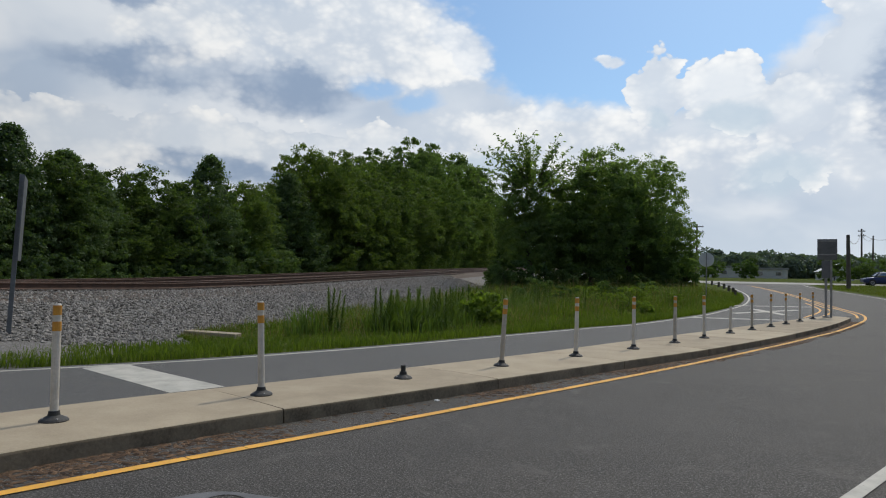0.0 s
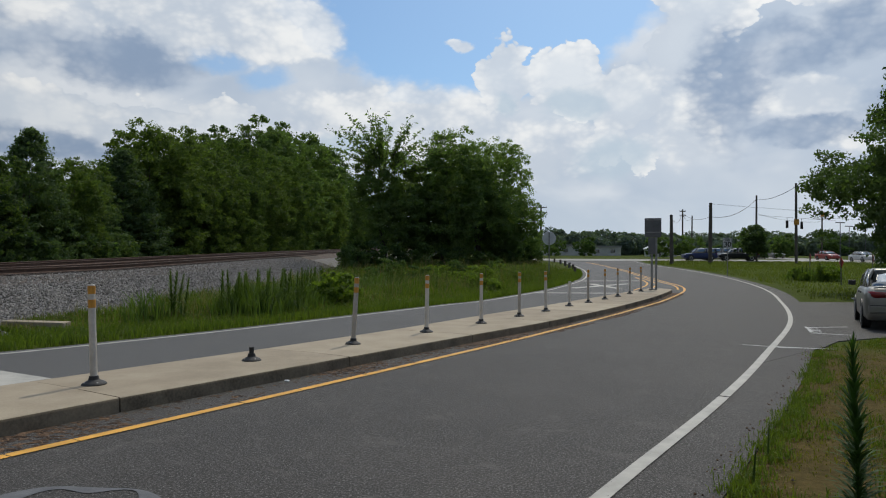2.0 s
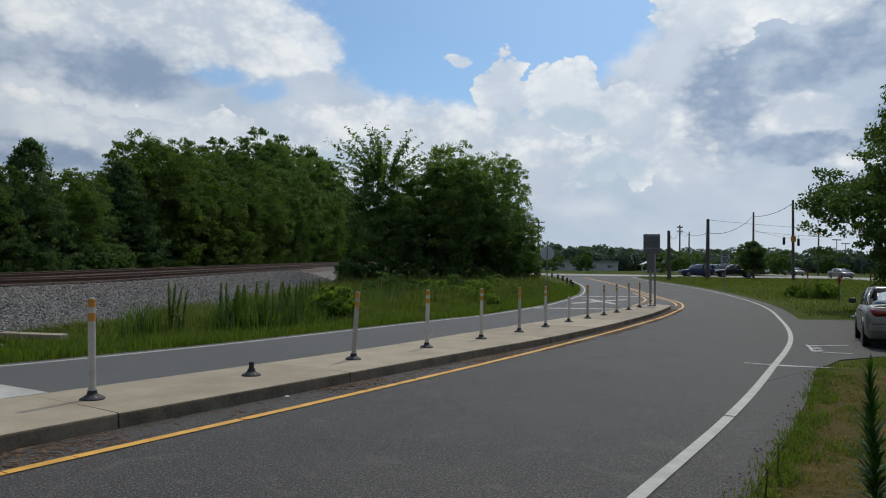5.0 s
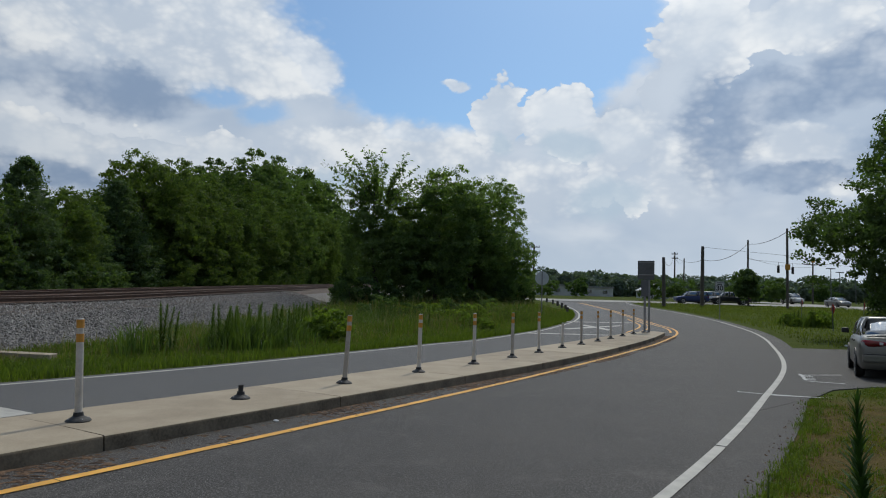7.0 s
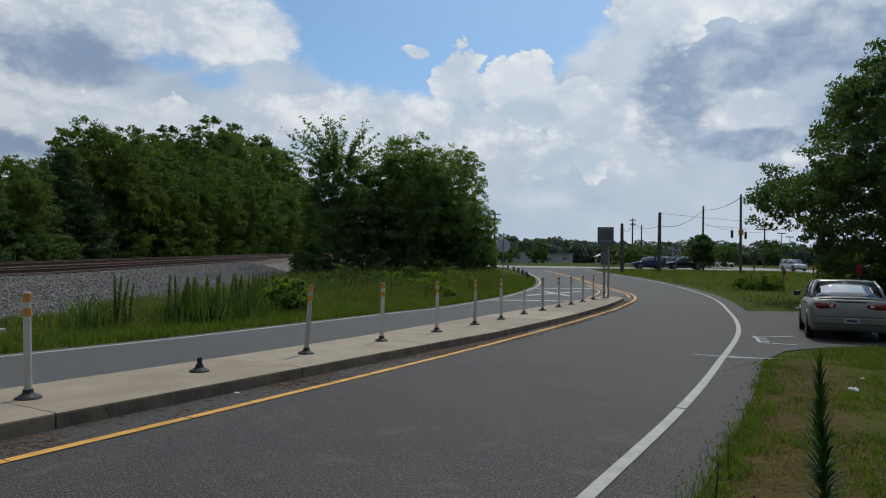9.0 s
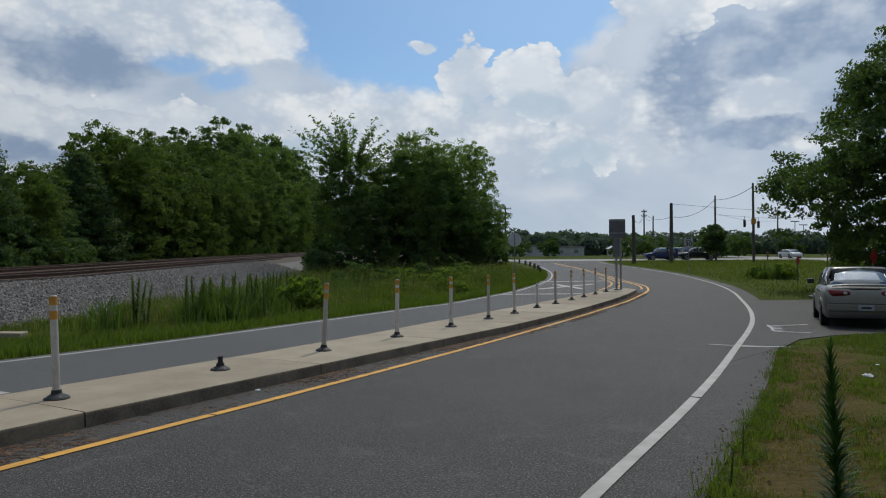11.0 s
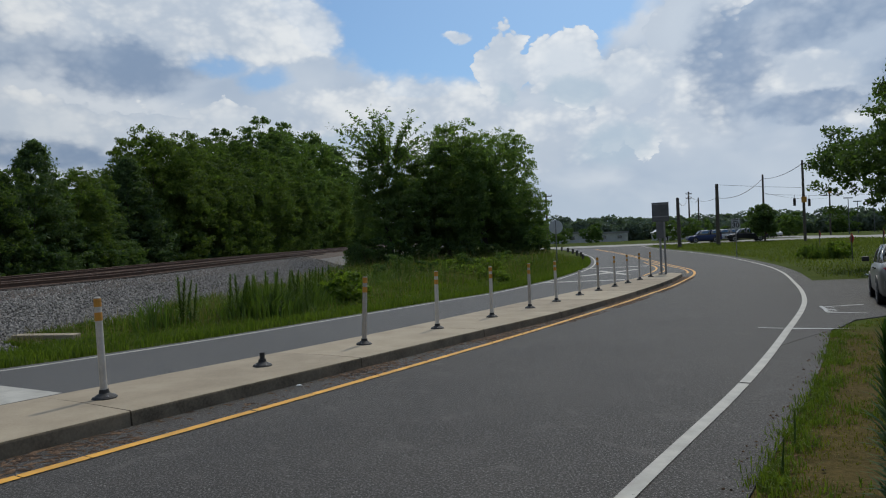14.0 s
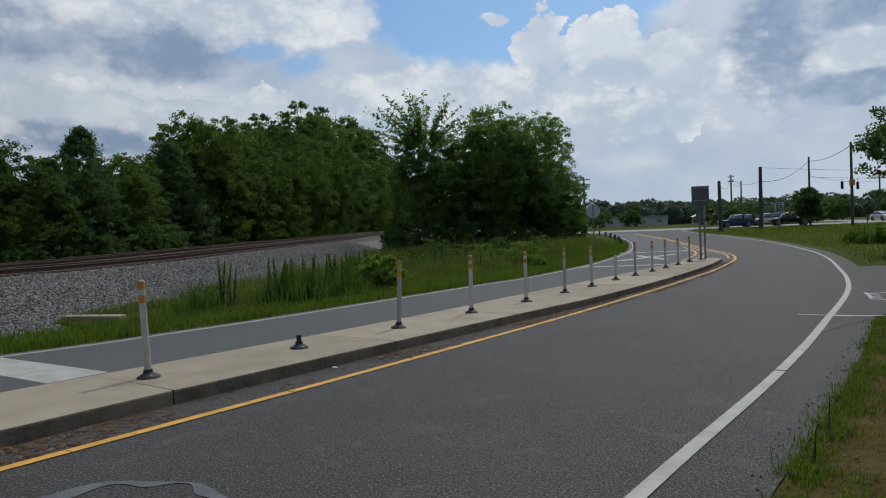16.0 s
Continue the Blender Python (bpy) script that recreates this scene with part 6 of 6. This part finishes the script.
# ---- poles, wires, signals ----
def utility_pole(x, y, height, r, arm=0.0, box_z=0.0, label="tall weathered wooden utility pole"):
    t = new("utility_pole")
    tagged(t, label, "utility pole", "poles along the far street")
    bm = bmesh.new()
    turned(bm, [(r, -0.3), (r * 0.95, height * 0.4), (r * 0.75, height), (r * 0.5, height + 0.03)], 12)
    part("pole", bm, POLE_WOOD, t)
    if arm:
        for z in (height - 0.35, height - 1.1):
            bm = bmesh.new()
            box(bm, -arm, arm, -0.05, 0.05, z - 0.06, z + 0.06, 0.01)
            a = part("crossarm", bm, POLE_WOOD, t)
            for k in (-0.9, -0.45, 0.45, 0.9):
                bm = bmesh.new()
                turned(bm, [(0.03, 0), (0.05, 0.05), (0.03, 0.1), (0.045, 0.14), (0.02, 0.17)], 8)
                ins = part("insulator", bm, GALVANISED, a)
                ins.location = (k * arm, 0, z + 0.06)
    if box_z:
        bm = bmesh.new()
        box(bm, -0.28, 0.28, -r - 0.3, -r + 0.02, box_z - 0.35, box_z + 0.35, 0.03)
        part("control_box", bm, BAND, t, "yellowish control box")
    t.matrix_basis = pose(x, y, float(rise(y)) - 0.02, 0, random.Random(int(x * 10)).uniform(-0.8, 0.8), -20)
    return (x, y, float(rise(y)) + height)


TOP1 = utility_pole(43.7, 85, 9.9, 0.17, box_z=5.1)
TOP0 = utility_pole(45.6, 100, 9.4, 0.16)
TOP2 = utility_pole(33.1, 85, 7.4, 0.24, label="thick weathered wooden pole beside the road")
TOPA = utility_pole(26.7, 80, 5.7, 0.22, label="stout short wooden pole")
TOPB = utility_pole(41.9, 120, 8.4, 0.15, 0.5)
TOPC = utility_pole(47.1, 130, 7.8, 0.15)
utility_pole(15.1, 105, 8.1, 0.16, 0.9)
TOPM = utility_pole(66.1, 120, 8.0, 0.15, 1.4, box_z=7.6)
utility_pole(72, 112, 9.0, 0.16, 0.8)
WIRE = two_scale("black_cable", (0.015, 0.015, 0.016), (0.03, 0.03, 0.03), 3.0, 30.0, 0.6)


def wire(a, b, sag, r=0.025):
    a, b = Vector(a), Vector(b)
    pts = []
    for k in range(13):
        f = k / 12
        p = a.lerp(b, f)
        p.z -= sag * 4 * f * (1 - f)
        pts.append(p)
    bm = bmesh.new()
    tube(bm, pts, [r] * 13, 4)
    tagged(part("overhead_wire", bm, WIRE), "sagging black overhead cable", "cable", "wires between the poles")


def below(p, d):
    return (p[0], p[1], p[2] - d)


wire(below(TOP1, 0.4), below(TOP0, 0.6), 0.5, 0.035)
wire(below(TOP0, 0.6), below(TOP2, 1.7), 0.9, 0.035)
wire(below(TOP2, 1.7), below(TOPB, 0.6), 0.7)
wire(below(TOPB, 0.3), below(TOPA, 0.4), 1.2)
wire(below(TOP1, 0.4), (95, 96, 11.2), 0.9, 0.035)
wire(below(TOP1, 1.0), (95, 96, 10.4), 0.8)
wire(below(TOP2, 0.1), (100, 92, 8.6), 1.2, 0.02)
wire(below(TOPM, 1.6), below(TOP0, 2.6), 0.5, 0.02)
wire(below(TOPM, 0.8), (110, 118, 9.0), 0.9, 0.02)
wire(below(TOPC, 0.4), below(TOPB, 0.8), 0.8, 0.02)
SIGNAL = two_scale("signal_housing", (0.015, 0.014, 0.012), (0.03, 0.028, 0.024), 5.0, 40.0, 0.6)


def traffic_signal(x, y, top):
    t = new("traffic_signal")
    tagged(t, "dark traffic signal hanging from a span wire", "traffic light", "signals over the junction")
    bm = bmesh.new()
    box(bm, -0.18, 0.18, -0.12, 0.12, -1.1, 0, 0.03)
    part("housing", bm, SIGNAL, t)
    for z in (-0.2, -0.55, -0.9):
        bm = bmesh.new()
        turned(bm, [(0.12, 0), (0.15, 0.02), (0.15, 0.18), (0.14, 0.18), (0.12, 0.03)], 12)
        v = part("visor", bm, SIGNAL, t)
        v.matrix_basis = pose(0, -0.12, z, 90, 0, 0)
    bm = bmesh.new()
    tube(bm, [(0, 0, 0), (0, 0, 0.55)], [0.03, 0.03], 6)
    part("hanger", bm, SIGNAL, t)
    t.matrix_basis = pose(x, y, top, 0, 0, -30)


span_y = float(rise(104)) + 5.9
traffic_signal(52.1, 104, span_y)
traffic_signal(55.6, 106.5, span_y)
wire((46, 100.1, span_y + 0.55), (64.0, 112, span_y + 0.55), 0.02, 0.02)


def street_lamp(x, y, height):
    t = new("street_lamp")
    tagged(t, "slim dark street lamp with twin heads", "street lamp", "lamps of the far car park")
    bm = bmesh.new()
    turned(bm, [(0.12, -0.2), (0.08, 0.5), (0.06, height)], 8)
    part("pole", bm, SIGN_BACK, t)
    for s in (-1, 1):
        bm = bmesh.new()
        box(bm, min(0, s * 0.9), max(0, s * 0.9), -0.14, 0.14, height - 0.05, height + 0.12, 0.03)
        part("lamp_head", bm, SIGN_BACK, t)
    t.matrix_basis = pose(x, y, float(rise(y)), 0, 0, 15)


for lx, ly, lh in ((70.5, 122, 6.3), (78, 132, 6.0), (61, 135, 5.0), (86, 140, 6.0), (66, 150, 5.5)):
    street_lamp(lx, ly, lh)


# ---- far buildings ----
def far_building(x, y, w, d, h, gable, label, wall_col, turn=0):
    t = new("far_building")
    tagged(t, label, "building")
    bm = bmesh.new()
    box(bm, -w / 2, w / 2, 0, d, -0.5, h)
    walls = part("wall", bm, wall_col, t)
    bm = bmesh.new()
    if gable:
        a = [(-w / 2 - 0.3, -0.3, h), (w / 2 + 0.3, -0.3, h), (0, -0.3, h + w * 0.28)]
        v = [bm.verts.new(p) for p in a] + [bm.verts.new((p[0], d + 0.3, p[2])) for p in a]
        for q in ((0, 1, 2), (5, 4, 3), (0, 3, 4, 1), (1, 4, 5, 2), (2, 5, 3, 0)):
            bm.faces.new([v[k] for k in q])
    else:
        box(bm, -w / 2 - 0.2, w / 2 + 0.2, -0.2, d + 0.2, h, h + 0.35)
    bmesh.ops.recalc_face_normals(bm, faces=bm.faces)
    part("roof", bm, WHITE_SIGN if gable else GALVANISED, t)
    n = max(2, int(w / 3))
    for k in range(n):
        bm = bmesh.new()
        x0 = -w / 2 + (k + 0.5) * w / n
        box(bm, x0 - 0.5, x0 + 0.5, -0.05, 0.02, h * 0.35, h * 0.75)
        part("window", bm, CAR_GLASS, t)
    t.matrix_basis = pose(x, y, float(rise(y)), 0, 0, turn)


PALE_WALL = two_scale("pale_wall", (0.42, 0.42, 0.40), (0.58, 0.57, 0.55), 1.0, 20.0, 0.8)
far_building(44.5, 138, 5.0, 5, 1.6, True, "small white gabled shelter beside the far street", PALE_WALL)
far_building(27, 150, 10, 6, 2.0, False, "low pale building among the trees", PALE_WALL)
far_building(36, 152, 7, 6, 1.8, False, "low pale building among the trees", PALE_WALL)

# ---- the far street, where cars pass ----
ss = np.linspace(40, 170, 60)
lane = np.stack([58.2 + 0.0 * ss, ss], 1)
tagged(strip("far_street", lane - np.array([4.5, 0]), lane + np.array([4.0, 0]), 0.014, FAR_ROAD, 2, 0.1), "worn far street leading to the junction", "road", kind="structure")

suv_blue = vehicle("blue_car", "dark blue estate car waiting on the far road", SUV, BLUE_PAINT)
truck = vehicle("black_pickup", "black pickup truck waiting on the far road", PICKUP, BLACK_PAINT)
truck.matrix_basis = pose(41.4, 96.4, float(rise(96.4)) + 0.015, 0, 0, 170)
van = vehicle("white_car", "white estate car behind the blue one on the far road", SUV, WHITE_PAINT)
van.matrix_basis = pose(40.2, 101.4, float(rise(101.4)) + 0.015, 0, 0, 175)
movers = {}
for key, kind, paint, what in (("a", SEDAN, SILVER, "silver saloon"), ("b", SEDAN, RED_PAINT, "red saloon"), ("c", SEDAN, WHITE_PAINT, "white saloon"), ("d", SUV, WHITE_PAINT, "white estate car"),
                               ("e", SEDAN, SILVER, "silver saloon"), ("f", SUV, WHITE_PAINT, "white estate car"), ("g", SEDAN, WHITE_PAINT, "white saloon"), ("h", SEDAN, WHITE_PAINT, "white saloon")):
    movers[key] = vehicle("passing_car", what + " driving along the far street", kind, paint, "cars on the far street")


def motions():
    """Cars that come along the far street; each row: seconds and metres ahead."""
    runs = {
        "a": [(0, 140), (1.5, 122.6), (2.1, 119.5), (3.0, 113.9), (3.6, 110.1), (5.8, 92.3), (6.4, 86.8), (8, 70), (16, -20)],
        "b": [(0, 117), (1.2, 110.2), (1.5, 107.4), (2.1, 103.0), (2.7, 98.3), (3.3, 94.2), (5, 78), (16, -60)],
        "c": [(0, 111), (1.2, 102.9), (1.5, 100.1), (2.1, 93.9), (3.0, 85), (16, -80)],
        "d": [(0, 107), (0.6, 105), (1.5, 94.7), (2.1, 88), (16, -110)],
        "e": [(0, 141), (3.0, 125.8), (3.6, 122.6), (5.8, 105.9), (6.4, 101.4), (7.0, 98.7), (7.7, 93.2), (8.4, 87.9), (8.6, 86), (16, 0)],
        "f": [(0, 150), (5.8, 120.2), (6.4, 116.3), (7.0, 111.3), (7.7, 107.0), (8.4, 102.2), (9.0, 97.3), (9.2, 95.8), (11, 82), (16, 30)],
        "g": [(0, 160), (8.1, 124.4), (8.6, 120.7), (9.2, 117.1), (11.3, 99.5), (11.7, 96.5), (12.1, 91.9), (12.5, 87.6), (12.7, 85.6), (16, 52)],
        "h": [(0, 175), (11.5, 133), (13.5, 126.1), (14.1, 123.1), (14.5, 119.3), (14.9, 115.9), (15.4, 110.0), (15.8, 106.2), (16, 104.5)],
    }
    for name, rows in runs.items():
        walk(movers[name], [(t, pose(58.0, y, float(rise(y)) + 0.016, 0, 0, -90)) for t, y in rows])
    walk(suv_blue, [(t, pose(x, 96.6, float(rise(96.6)) + 0.015, 0, 0, 176)) for t, x in ((0, 36.1), (12.5, 36.1), (14.0, 35.6), (15.0, 35.1), (16.0, 34.3))])


motions()
